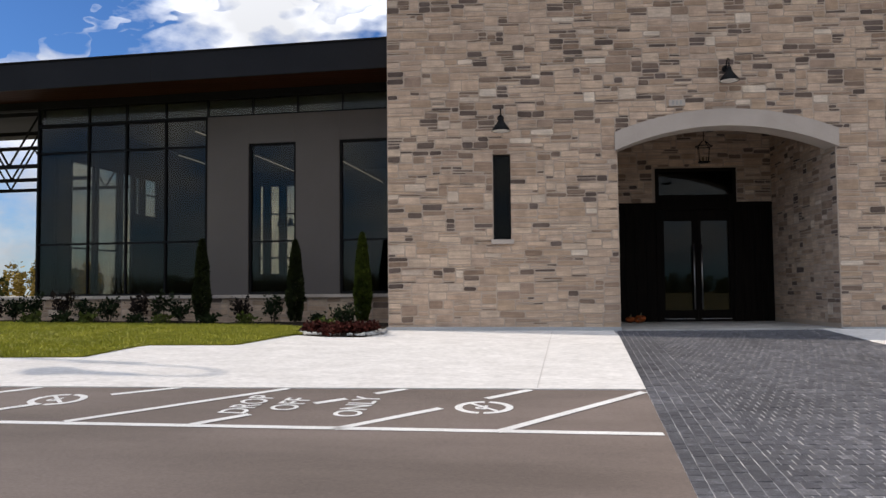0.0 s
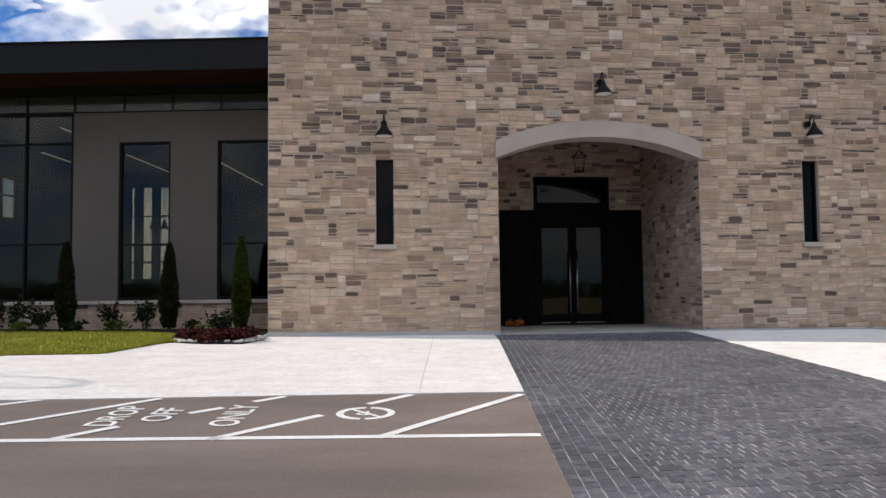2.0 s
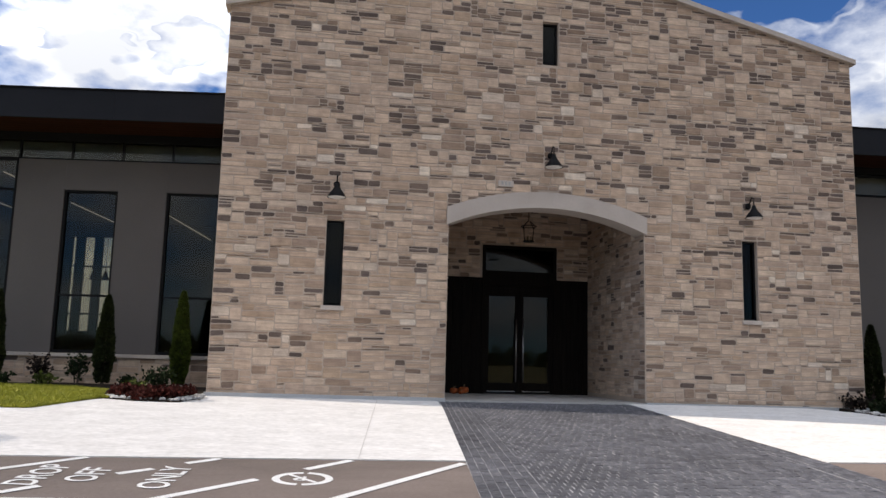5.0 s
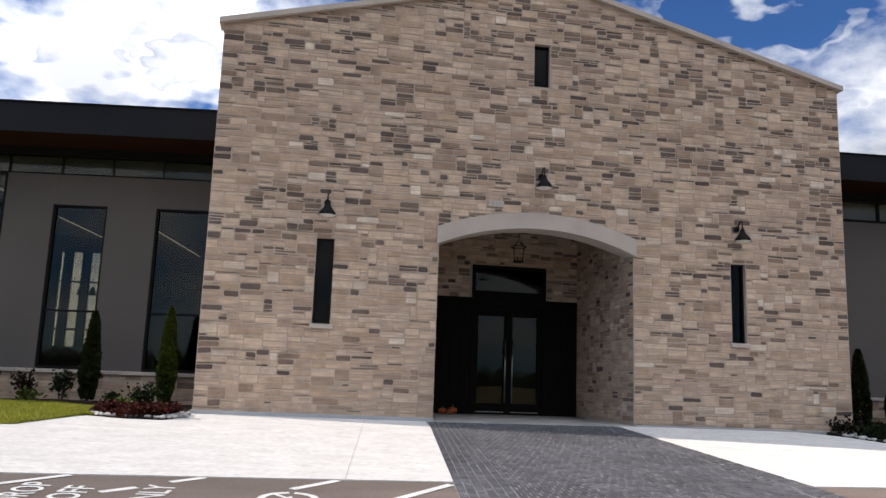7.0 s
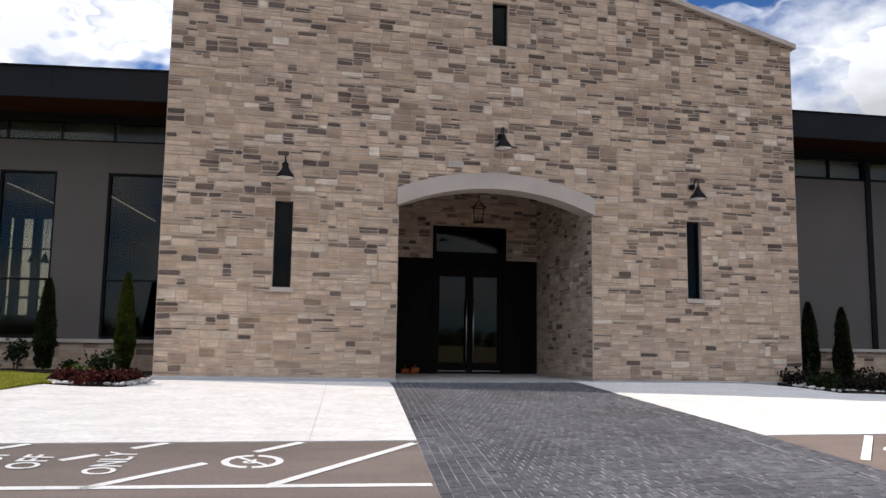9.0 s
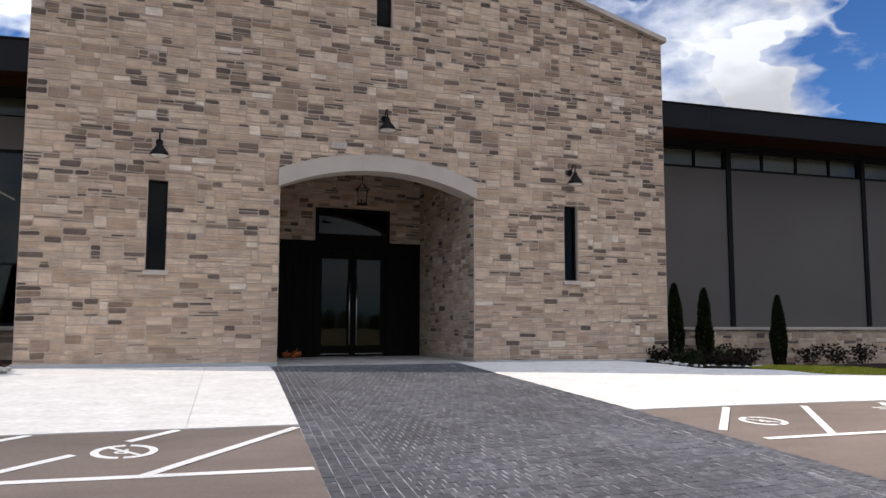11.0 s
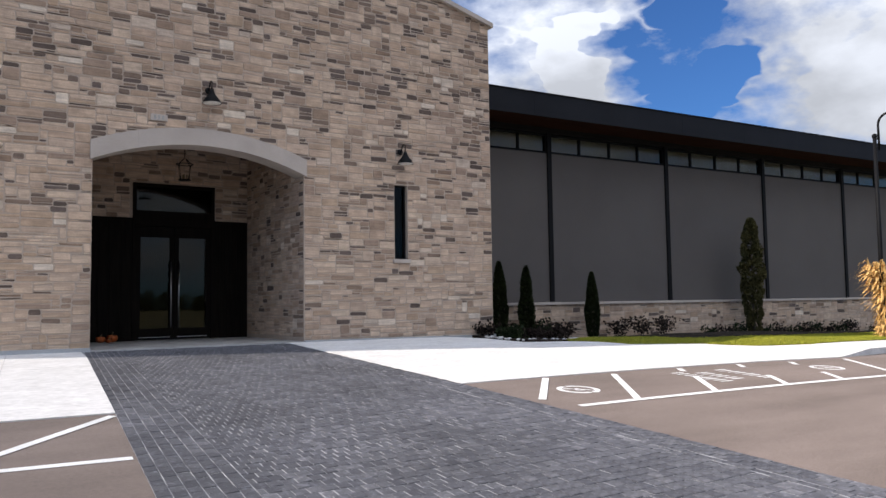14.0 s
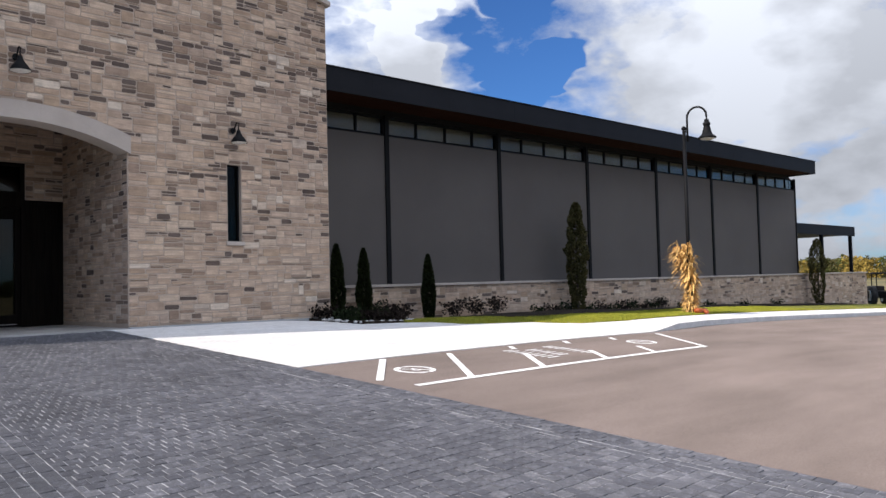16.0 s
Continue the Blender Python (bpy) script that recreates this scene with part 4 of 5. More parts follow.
def east_wing():
    m = EAST
    low_wall("low_wall_east", m, 43.4, 22, -1.5)
    w = empty("wall_east", "long dark grey panel wall divided by black steel posts", "wall", kind="structure")
    for i, (a, b) in enumerate(zip(BAYS, BAYS[1:])):
        part("wall_panel", wbox(m, ((a + 0.08, 0.0, 0.70), (b - 0.08, 0.2, 5.40))), M_PANEL, w)
        part("steel_post", wbox(m, ((b - 0.08, -0.05, 0.70), (b + 0.08 if i < 6 else b, 0.2, 6.05))), M_BLACK, w, "black steel post")
        window_unit("window_clerestory_east", m, a + 0.08, b - 0.08, 5.42, 6.0, [a + (b - a) * k / 4 for k in (1, 2, 3)], [], M_GLASS_EAST, "four tinted clerestory panes in a black frame", bar=0.065, outer=0.045, y=0.03)
    part("inner_wall", wbox(m, ((0.1, 0.30, 5.3), (34.0, 0.34, 6.1))), M_BLIND, w, "pale blind behind the clerestory")
    part("room_ceiling", wbox(m, ((0.1, 0.22, 6.1), (34.0, 2.2, 6.15))), M_ROOM_CEILING, w)
    part("end_wall", wbox(m, ((33.9, 0.2, -1.5), (34.1, 10, 6.1))), M_PANEL, w)
    c = empty("terrace_canopy", "low black steel canopy on posts at the building's end", "canopy", kind="structure")
    part("canopy_fascia", wbox(m, ((34.1, 0.0, 2.98), (42.6, 0.08, 3.58))), M_FASCIA, c)
    part("canopy_deck", wbox(m, ((34.1, 0.08, 3.05), (42.6, 6, 3.5))), M_FASCIA, c)
    for x in (37.9, 42.3):
        for y in (0.1, 5.6):
            part("canopy_post", wbox(m, ((x - 0.09, y, 0.6), (x + 0.09, y + 0.18, 3.0))), M_BLACK, c)
    tagged(finish("terrace_floor", wbox(m, ((34.1, 0.02, -1.5), (43.4, 7, 0.6))), M_CONCRETE), "raised concrete terrace behind the low wall", "floor", kind="structure")


east_wing()
roof("roof_east", EAST, 0.03, 33.6, 1.4, 6.84, 6.16, 11.0, "long flat roof with dark grey metal fascia and red-brown soffit")


# ---- painted markings ----
PAINTED = [0]


def stripe(parent, a, b, width=0.10, name="stripe"):
    PAINTED[0] += 1
    lift = 0.0045 + 0.0007 * (PAINTED[0] % 6)
    a, b = Vector((*a, 0)), Vector((*b, 0))
    d = (b - a).normalized()
    n = Vector((-d.y, d.x, 0)) * width / 2
    bm = bmesh.new()
    cnt = max(1, int((b - a).length / 0.8))
    prev = None
    for i in range(cnt + 1):
        p = a + (b - a) * i / cnt
        row = []
        for q in (p - n, p + n):
            row.append(bm.verts.new((q.x, q.y, ground_z(q.x, q.y) + lift)))
        if prev:
            bm.faces.new((prev[0], row[0], row[1], prev[1]))
        prev = row
    return part(name, bm, M_PAINT, parent)


def ring_symbol(x, y, turn, mirror=1):
    s = empty("painted_symbol", "white painted circle symbol with a slashed letter on the asphalt", "road marking", group="painted circle symbols")
    bm = bmesh.new()
    r0, r1, gap = 0.225, 0.30, 0.09
    for side in (0, 1):
        a0, a1 = side * math.pi + gap + turn, (side + 1) * math.pi - gap + turn
        prev = None
        for k in range(17):
            a = a0 + (a1 - a0) * k / 16
            row = [bm.verts.new((x + r * math.cos(a), y + r * math.sin(a), ground_z(x, y) + 0.0625 * r * math.sin(a) + 0.0045)) for r in (r0, r1)]
            if prev:
                bm.faces.new((prev[0], row[0], row[1], prev[1]))
            prev = row
    part("ring", bm, M_PAINT, s)
    c, n = math.cos(turn + 0.75), math.sin(turn + 0.75)
    stripe(s, (x - 0.22 * c, y - 0.22 * n), (x + 0.22 * c, y + 0.22 * n), 0.045, "slash")
    word("P", x - 0.02, y, 0.26, turn + math.pi / 2, s)


def word(text, x, y, size, turn, parent, stretch=1.0):
    """Painted letters centred at x, y, reading along turn (radians)."""
    cu = bpy.data.curves.new("lettering", "FONT")
    cu.body, cu.size, cu.align_x, cu.align_y, cu.offset = text, size, "CENTER", "CENTER", 0.005
    ob = new("lettering", cu)
    me = bpy.data.meshes.new_from_object(ob.evaluated_get(bpy.context.evaluated_depsgraph_get()))
    bpy.data.objects.remove(ob)
    c, s = math.cos(turn), math.sin(turn)
    for v in me.vertices:
        u, w = v.co.x * stretch, v.co.y
        px, py = x + u * c - w * s, y + u * s + w * c
        v.co = (px, py, ground_z(px, py) + 0.0075)
    me.materials.clear()
    me.materials.append(M_PAINT)
    o = new("lettering", me)
    o.parent = parent
    return o


def markings():
    w = empty("lane_marking_west", "white painted hatched drop-off zone on the asphalt", "road marking")
    stripe(w, (-14, 7.35), (-4.6, 7.33), 0.11)
    stripe(w, (-4.6, 7.33), (1.58, 7.05), 0.11)
    for a, b in (((-4.16, 8.67), (-3.53, 9.12)), ((-3.98, 7.36), (-2.25, 9.08)), ((-2.72, 7.28), (-2.30, 7.72)), ((-1.77, 8.27), (-1.48, 8.52)), ((-1.2, 8.81), (-0.89, 9.09)), ((-1.36, 7.14), (-0.43, 8.06)),
                 ((0.04, 8.56), (0.54, 9.07)), ((0.11, 7.07), (1.80, 8.97)), ((-5.3, 7.5), (-4.73, 8.11)), ((-6.9, 7.4), (-5.2, 9.1)), ((-8.4, 7.4), (-6.7, 9.1))):
        stripe(w, a, b)
    t = empty("painted_words_west", "white painted words DROP OFF ONLY on the asphalt", "road marking")
    tilt = math.pi / 2 - 0.12
    word("DROP", -2.44, 8.2, 0.40, tilt, t, 0.86)
    word("OFF", -2.00, 8.22, 0.40, tilt, t, 0.90)
    word("ONLY", -1.28, 8.13, 0.40, tilt, t, 0.92)
    ring_symbol(0.01, 8.12, 1.45)
    ring_symbol(-4.62, 8.40, 1.45)
    e = empty("lane_marking_east", "white painted hatched drop-off zone beside the sidewalk", "road marking")
    stripe(e, (6.75, 7.06), (14.33, 6.95), 0.11)
    for a, b in (((7.91, 9.0), (6.62, 7.6)), ((9.25, 8.9), (7.77, 7.05)), ((10.88, 8.95), (10.66, 8.68)), ((10.32, 8.18), (9.28, 6.98)), ((12.5, 8.95), (12.25, 8.65)), ((11.65, 7.78), (10.95, 6.98)), ((13.97, 8.85), (13.7, 8.55)),
                 ((13.1, 7.7), (12.49, 6.98)), ((15.94, 8.89), (14.30, 6.97))):
        stripe(e, a, b)
    ring_symbol(7.62, 8.0, 1.6)
    ring_symbol(13.85, 8.05, 1.6)
    t2 = empty("painted_words_east", "white painted lettering too worn to read on the asphalt", "road marking")
    rng = random.Random(4)
    for x in (10.35, 10.78, 11.45):
        for k in range(4 if x != 10.78 else 3):
            cy = 7.62 + 0.27 * k + (0.12 if x == 10.78 else 0)
            stripe(t2, (x - 0.15, cy), (x + 0.15, cy), 0.05, "letter_bar")
            stripe(t2, (x - 0.15, cy + 0.12), (x + 0.15, cy + 0.12), 0.05, "letter_bar")


markings()


def joints():
    M = surf("joint_shadow", (0.40, 0.38, 0.36), (0.50, 0.48, 0.46), 2, 20, 0.95, 0.0)
    j = empty("trim_joints", "saw-cut control joints in the concrete apron", "joint", kind="structure")
    for a, b in (((1.35, 15.3), (0.62, 9.12)), ((12.0, 13.4), (12.0, 9.12)), ((14.8, 11.9), (14.8, 9.12)), ((17.8, 11.6), (17.8, 9.3))):
        bm = bmesh.new()
        prev = None
        for i in range(11):
            x, y = a[0] + (b[0] - a[0]) * i / 10, a[1] + (b[1] - a[1]) * i / 10
            z = ground_z(x, y) + 0.0145 + raised(x, y)
            row = [bm.verts.new((x - 0.004, y, z)), bm.verts.new((x + 0.004, y, z))]
            if prev:
                bm.faces.new((prev[0], row[0], row[1], prev[1]))
            prev = row
        part("joint", bm, M, j)


joints()


# ---- plants ----
def leaf_mat(name, dark, light):
    m = surf(name, dark, light, 3.0, 20, 0.85, 0.0, island=True, vary=0.45, spec=0.08)
    return m


M_CONIFER = leaf_mat("arborvitae_leaf", (0.012, 0.016, 0.007), (0.028, 0.036, 0.012))
M_CONIFER_SUN = leaf_mat("golden_arborvitae_leaf", (0.03, 0.048, 0.008), (0.075, 0.10, 0.018))
M_SHRUB = leaf_mat("shrub_leaf", (0.008, 0.014, 0.007), (0.028, 0.04, 0.015))
M_ROSE = leaf_mat("dark_rose_leaf", (0.012, 0.009, 0.008), (0.035, 0.024, 0.019))
M_RED = leaf_mat("red_foliage", (0.035, 0.009, 0.008), (0.085, 0.022, 0.016))
M_HORNBEAM = leaf_mat("hornbeam_leaf", (0.05, 0.047, 0.018), (0.115, 0.10, 0.04))
M_LIME = leaf_mat("lime_foliage", (0.04, 0.055, 0.012), (0.10, 0.12, 0.03))
M_TRUNK = surf("bark", (0.05, 0.038, 0.028), (0.11, 0.085, 0.065), 4, 30, 0.95, 0.6, stretch=(4, 4, 0.6))
M_AUTUMN = leaf_mat("autumn_leaf", (0.16, 0.10, 0.025), (0.34, 0.25, 0.06))
M_WOODS = leaf_mat("far_leaf", (0.03, 0.045, 0.015), (0.10, 0.10, 0.03))
M_CORN = surf("dry_corn_leaf", (0.54, 0.29, 0.08), (0.78, 0.50, 0.18), 4, 30, 0.8, 0.2, stretch=(2, 2, 0.5), island=True, vary=0.3)
M_ROCK = surf("white_rock", (0.36, 0.35, 0.34), (0.55, 0.54, 0.52), 6, 40, 0.9, 0.4, island=True, vary=0.2)


def leaves(points, size, rng, up=0.5, slim=0.45):
    """Small bent leaf cards at points (place, outward way)."""
    verts, faces = [], []
    for p, out in points:
        s = size * rng.uniform(0.6, 1.3)
        d = (out + Vector((rng.gauss(0, 0.5), rng.gauss(0, 0.5), rng.gauss(0, 0.4) + up))).normalized()
        side = d.cross(Vector((rng.gauss(0, 1), rng.gauss(0, 1), rng.gauss(0, 1)))).normalized() * s * slim
        fold = d.cross(side).normalized() * s * 0.12
        n = len(verts)
        verts += [p - d * s * 0.5, p + side + fold, p + d * s * 0.6, p - side + fold]
        faces += [(n, n + 1, n + 2), (n, n + 2, n + 3)]
    return verts, faces


def raw(name, verts, faces, mat, parent, label=""):
    me = bpy.data.meshes.new(name)
    me.from_pydata([tuple(v) for v in verts], [], faces)
    me.materials.append(mat)
    ob = new(name, me)
    if parent:
        ob.parent = parent
    if label:
        ob["label"] = label
    return ob


def columnar(name, x, y, h, r, mat, seed, label, category="shrub", group="", count=4200, peak=0.3, gaps=0.0, size=0.085, bare=0.05):
    """A narrow upright evergreen or tree: stem, upward limbs and many small sprays with an uneven outline."""
    rng = random.Random(seed)
    z = ground_z(x, y) + 0.03
    t = empty(name, label, category, group, at=(x, y, z))
    trunk = bmesh.new()
    tube(trunk, [(0, 0, -0.05), (0.01, 0, h * 0.4), (0, 0.01, h * 0.9)], [0.035 + h * 0.006, 0.025, 0.006], 7)
    limbs = []
    for k in range(9):
        a, zz = k * 2.4, h * (0.08 + 0.07 * k)
        limbs.append([(0, 0, zz), (r * 0.35 * math.cos(a), r * 0.35 * math.sin(a), zz + h * 0.1), (r * 0.5 * math.cos(a), r * 0.5 * math.sin(a), zz + h * 0.2)])
    part("trunk", trunk, M_TRUNK, t)
    for line in limbs:
        part("limb", tube(bmesh.new(), line, [0.012, 0.008, 0.003], 5), M_TRUNK, t)
    pts = []
    for i in range(count):
        q = rng.random() ** 0.85
        zz = h * (bare + (1 - bare) * q)
        prof = (min(1.0, (q + 0.25) / (peak + 0.25)) ** 0.7 if q < peak else ((1 - q) / (1 - peak)) ** 0.55)
        a = rng.uniform(0, 2 * math.pi)
        lump = 1 + (0.42 if peak > 0.4 else 0.22) * noise.noise((math.cos(a) * 1.4 + seed, math.sin(a) * 1.4, zz * 2.6))
        if gaps and noise.noise((math.cos(a) * 2 + seed, math.sin(a) * 2, zz * 3.5 + 5)) < -0.35 + gaps * 0.3:
            continue
        if peak > 0.4:
            prof = prof ** 0.85
        rad = r * max(prof, 0.05) * lump * (0.55 + 0.45 * rng.random() ** 0.4)
        out = Vector((math.cos(a), math.sin(a), 0))
        pts.append((Vector((out.x * rad, out.y * rad, zz)), out))
    v, f = leaves(pts, size, rng, 0.9, 0.35)
    raw("crown", v, f, mat, t)
    return t


def bush(name, x, y, h, r, mat, seed, label, category="shrub", group="", count=330, size=0.07, stems=7, blooms=None, zoff=0.03):
    rng = random.Random(seed)
    z = ground_z(x, y) + zoff
    t = empty(name, label, category, group, at=(x, y, z))
    tips = []
    for k in range(stems):
        a = 2 * math.pi * k / stems + rng.random()
        q = rng.uniform(0.4, 0.9)
        tip = Vector((r * q * math.cos(a), r * q * math.sin(a), h * rng.uniform(0.6, 1.0)))
        stem = tube(bmesh.new(), [(0.02 * math.cos(a), 0.02 * math.sin(a), -0.04), tip * 0.5 + Vector((0, 0, 0.05)), tip], [0.010, 0.007, 0.003], 5)
        part("stem", stem, M_TRUNK, t)
        tips.append(tip)
    pts = []
    for i in range(count):
        c = rng.choice(tips) * rng.uniform(0.45, 1.05)
        o = Vector((rng.gauss(0, 1), rng.gauss(0, 1), rng.gauss(0, 0.8)))
        pts.append((c + o * r * 0.24, o.normalized()))
    v, f = leaves([(Vector((p.x, p.y, max(p.z, 0.02))), o) for p, o in pts], size, rng, 0.3)
    raw("foliage", v, f, mat, t)
    if blooms:
        pts = [(tp + Vector((rng.gauss(0, 0.03), rng.gauss(0, 0.03), 0.03)), Vector((0, 0, 1))) for tp in tips for _ in range(5)]
        v, f = leaves(pts, 0.06, rng, 0.6, 0.6)
        raw("seed_heads", v, f, blooms, t)["kind"] = "stuff"
    return t


def local(m, s, off=1.0):
    p = m @ Vector((s, -off, 0))
    return p.x, p.y


for i, (s, h, r, mt) in enumerate(((4.58, 1.95, 0.20, M_CONIFER), (2.28, 1.90, 0.20, M_CONIFER), (0.70, 2.05, 0.205, M_CONIFER_SUN))):
    columnar("arborvitae", *local(WEST, s), h, r, mt, 30 + i, ("slender dark green arborvitae in the mulch bed by the low wall" if mt is M_CONIFER else "slender yellow-green arborvitae beside the stone tower"), "conifer", "columnar conifers", peak=0.28)
for i, (s, h, r) in enumerate(((1.98, 2.28, 0.26), (2.93, 2.18, 0.24), (5.42, 2.06, 0.235))):
    columnar("arborvitae", *local(EAST, s), h, r, M_CONIFER, 40 + i, "slender dark green arborvitae in front of the grey panel wall", "conifer", "columnar conifers", peak=0.28)
columnar("hornbeam", *local(EAST, 12.85), 4.25, 0.41, M_HORNBEAM, 50, "tall columnar hornbeam with olive autumn leaves by the low wall", "tree", "columnar trees", count=9500, peak=0.58, gaps=0.4, size=0.10, bare=0.03)
columnar("hornbeam", *local(EAST, 34.3), 3.75, 0.46, M_HORNBEAM, 51, "columnar hornbeam thinning out at the end of the wall", "tree", "columnar trees", count=5200, peak=0.6, gaps=0.45, size=0.09, bare=0.04)
for i, s in enumerate((10.2, 9.55, 8.92, 8.28, 7.6, 6.93, 6.26, 5.64, 5.08, 3.62, 2.84)):
    bush("rose_bush", *local(WEST, s, 0.85 + 0.1 * (i % 3)), 0.52 + 0.07 * (i % 4), 0.26, M_SHRUB if i % 3 else M_ROSE, 60 + i, "small dark leggy shrub before the low stone wall", group="shrubs along the west wall")
for i, s in enumerate((9.9, 8.6, 7.9, 7.2, 6.0, 5.3, 4.2, 3.25, 1.6)):
    bush("low_perennial", *local(WEST, s, 1.45 + 0.1 * (i % 2)), 0.20, 0.24, M_LIME if i % 2 else M_SHRUB, 90 + i, "low yellow-green perennial clump in the mulch", "perennial", "perennial clumps", count=170, size=0.08)
for i, (s, h, r) in enumerate(((2.45, 0.5, 0.35), (3.5, 0.62, 0.38), (4.3, 0.55, 0.36), (6.5, 0.66, 0.36), (7.45, 0.68, 0.38), (8.5, 0.72, 0.38))):
    bush("rose_bush", *local(EAST, s, 0.95), h, r, M_ROSE if s > 4 else M_SHRUB, 110 + i, "dark autumn rose bush with spent blooms by the low wall", group="shrubs along the east wall", blooms=M_ROSE)
for i in range(12):
    s = 10.9 + 0.72 * i
    bush("low_hedge_plant", *local(EAST, s, 0.75), 0.36 + 0.08 * (i % 3), 0.36, M_ROSE if i % 2 else M_SHRUB, 130 + i, "low dark shrub in a row along the wall", group="hedge row", count=260)
for i, s in enumerate((20.6, 22.9, 26.4, 29.8)):
    bush("low_hedge_plant", *local(EAST, s, 0.7), 0.3, 0.3, M_SHRUB, 150 + i, "small sparse shrub at the foot of the long wall", group="hedge row", count=150)
for i, (x, y) in enumerate(((11.6, 15.4), (11.75, 14.6), (12.2, 14.2), (12.6, 15.1), (13.0, 14.3), (12.8, 14.75), (13.7, 15.3))):
    bush("ground_cover", x, y, 0.24, 0.34, M_SHRUB if i % 2 else M_ROSE, 160 + i, "dark low ground cover in the shaded bed", "ground cover", "shaded ground cover", count=220, size=0.08)
k = 0
for x in steps(-3.4, -1.98, 0.2):
    for y in (14.42, 14.7, 15.0):
        k += 1
        if y > GRASS_L(x) + 0.06 and k % 5 != 2:
            bush("red_ground_cover", x + 0.05 * math.sin(k * 3.1), y + 0.06 * math.cos(k * 2.3), 0.16 + 0.07 * math.sin(k * 1.7), 0.15 + 0.05 * math.cos(k * 1.1), M_RED, 180 + k, "low dark red barberry clump at the edge of the concrete", "ground cover", "red ground cover", count=170, size=0.06, stems=5)
bush("rose_bush", -2.75, 15.65, 0.42, 0.3, M_SHRUB, 175, "small dark green shrub behind the red ground cover", group="shrubs along the west wall")
bush("low_perennial", -3.05, 15.35, 0.2, 0.22, M_LIME, 176, "low yellow-green perennial clump in the mulch", "perennial", "perennial clumps", count=150)


def rocks(name, line, count, seed, label):
    rng = random.Random(seed)
    verts, faces = [], []
    for i in range(count):
        a, b = rng.choice(list(zip(line, line[1:])))
        q = rng.random()
        x, y = a[0] + (b[0] - a[0]) * q + rng.gauss(0, 0.05), a[1] + (b[1] - a[1]) * q + 0.05 + abs(rng.gauss(0, 0.05))
        s = rng.uniform(0.025, 0.06)
        bm = bmesh.new()
        bmesh.ops.create_icosphere(bm, subdivisions=1, radius=s)
        n = len(verts)
        for v in bm.verts:
            c = v.co * (1 + 0.3 * noise.noise(v.co * 30 + Vector((i, 0, 0))))
            verts.append(Vector((x + c.x * 1.2, y + c.y, ground_z(x, y) + 0.05 + c.z * 0.7)))
        faces += [tuple(n + w.index for w in f.verts) for f in bm.faces]
        bm.free()
    ob = raw(name, verts, faces, M_ROCK, None)
    tagged(ob, label, "rocks", kind="stuff")


rocks("white_rocks_west", [(-3.45, 14.56), (-2.98, 14.33), (-2.15, 14.22), (-2.0, 14.6), (-1.88, 15.1)], 70, 3, "white river stones edging the red ground cover")
rocks("white_rocks_east", [(11.25, 14.8), (11.5, 13.8), (12.9, 13.62), (13.2, 13.85)], 45, 4, "pale river stones edging the shaded bed")


def blades(name, xa, xb, low, high, count, seed, lift):
    rng = random.Random(seed)
    verts, faces = [], []
    for i in range(count):
        x = rng.uniform(xa, xb)
        a, b = low(x), high(x)
        y = a + (b - a) * rng.random() ** 1.3
        z = ground_z(x, y) + lift(x, y)
        h, t = rng.uniform(0.025, 0.055), rng.uniform(0, math.pi)
        dx, dy = math.cos(t) * 0.012, math.sin(t) * 0.012
        lx, ly = rng.gauss(0, 0.015), rng.gauss(0, 0.015)
        n = len(verts)
        verts += [(x - dx, y - dy, z), (x + dx, y + dy, z), (x + lx, y + ly, z + h)]
        faces.append((n, n + 1, n + 2))
    ob = raw(name, verts, faces, M_BLADE, None)
    tagged(ob, "short mown grass blades of the lawn", "grass", kind="stuff")


blades("grass_west", -12, -3.36, lambda x: GRASS_L(x) - 0.02, BED_L, 60000, 5, lambda x, y: 0.03)
blades("grass_east", 12.7, 34, lambda x: GRASS_R(x) - 0.02, lambda x: max(GRASS_R(x) + 0.05, BED_R(x)), 50000, 6, lambda x, y: 0.025 + raised(x, y))


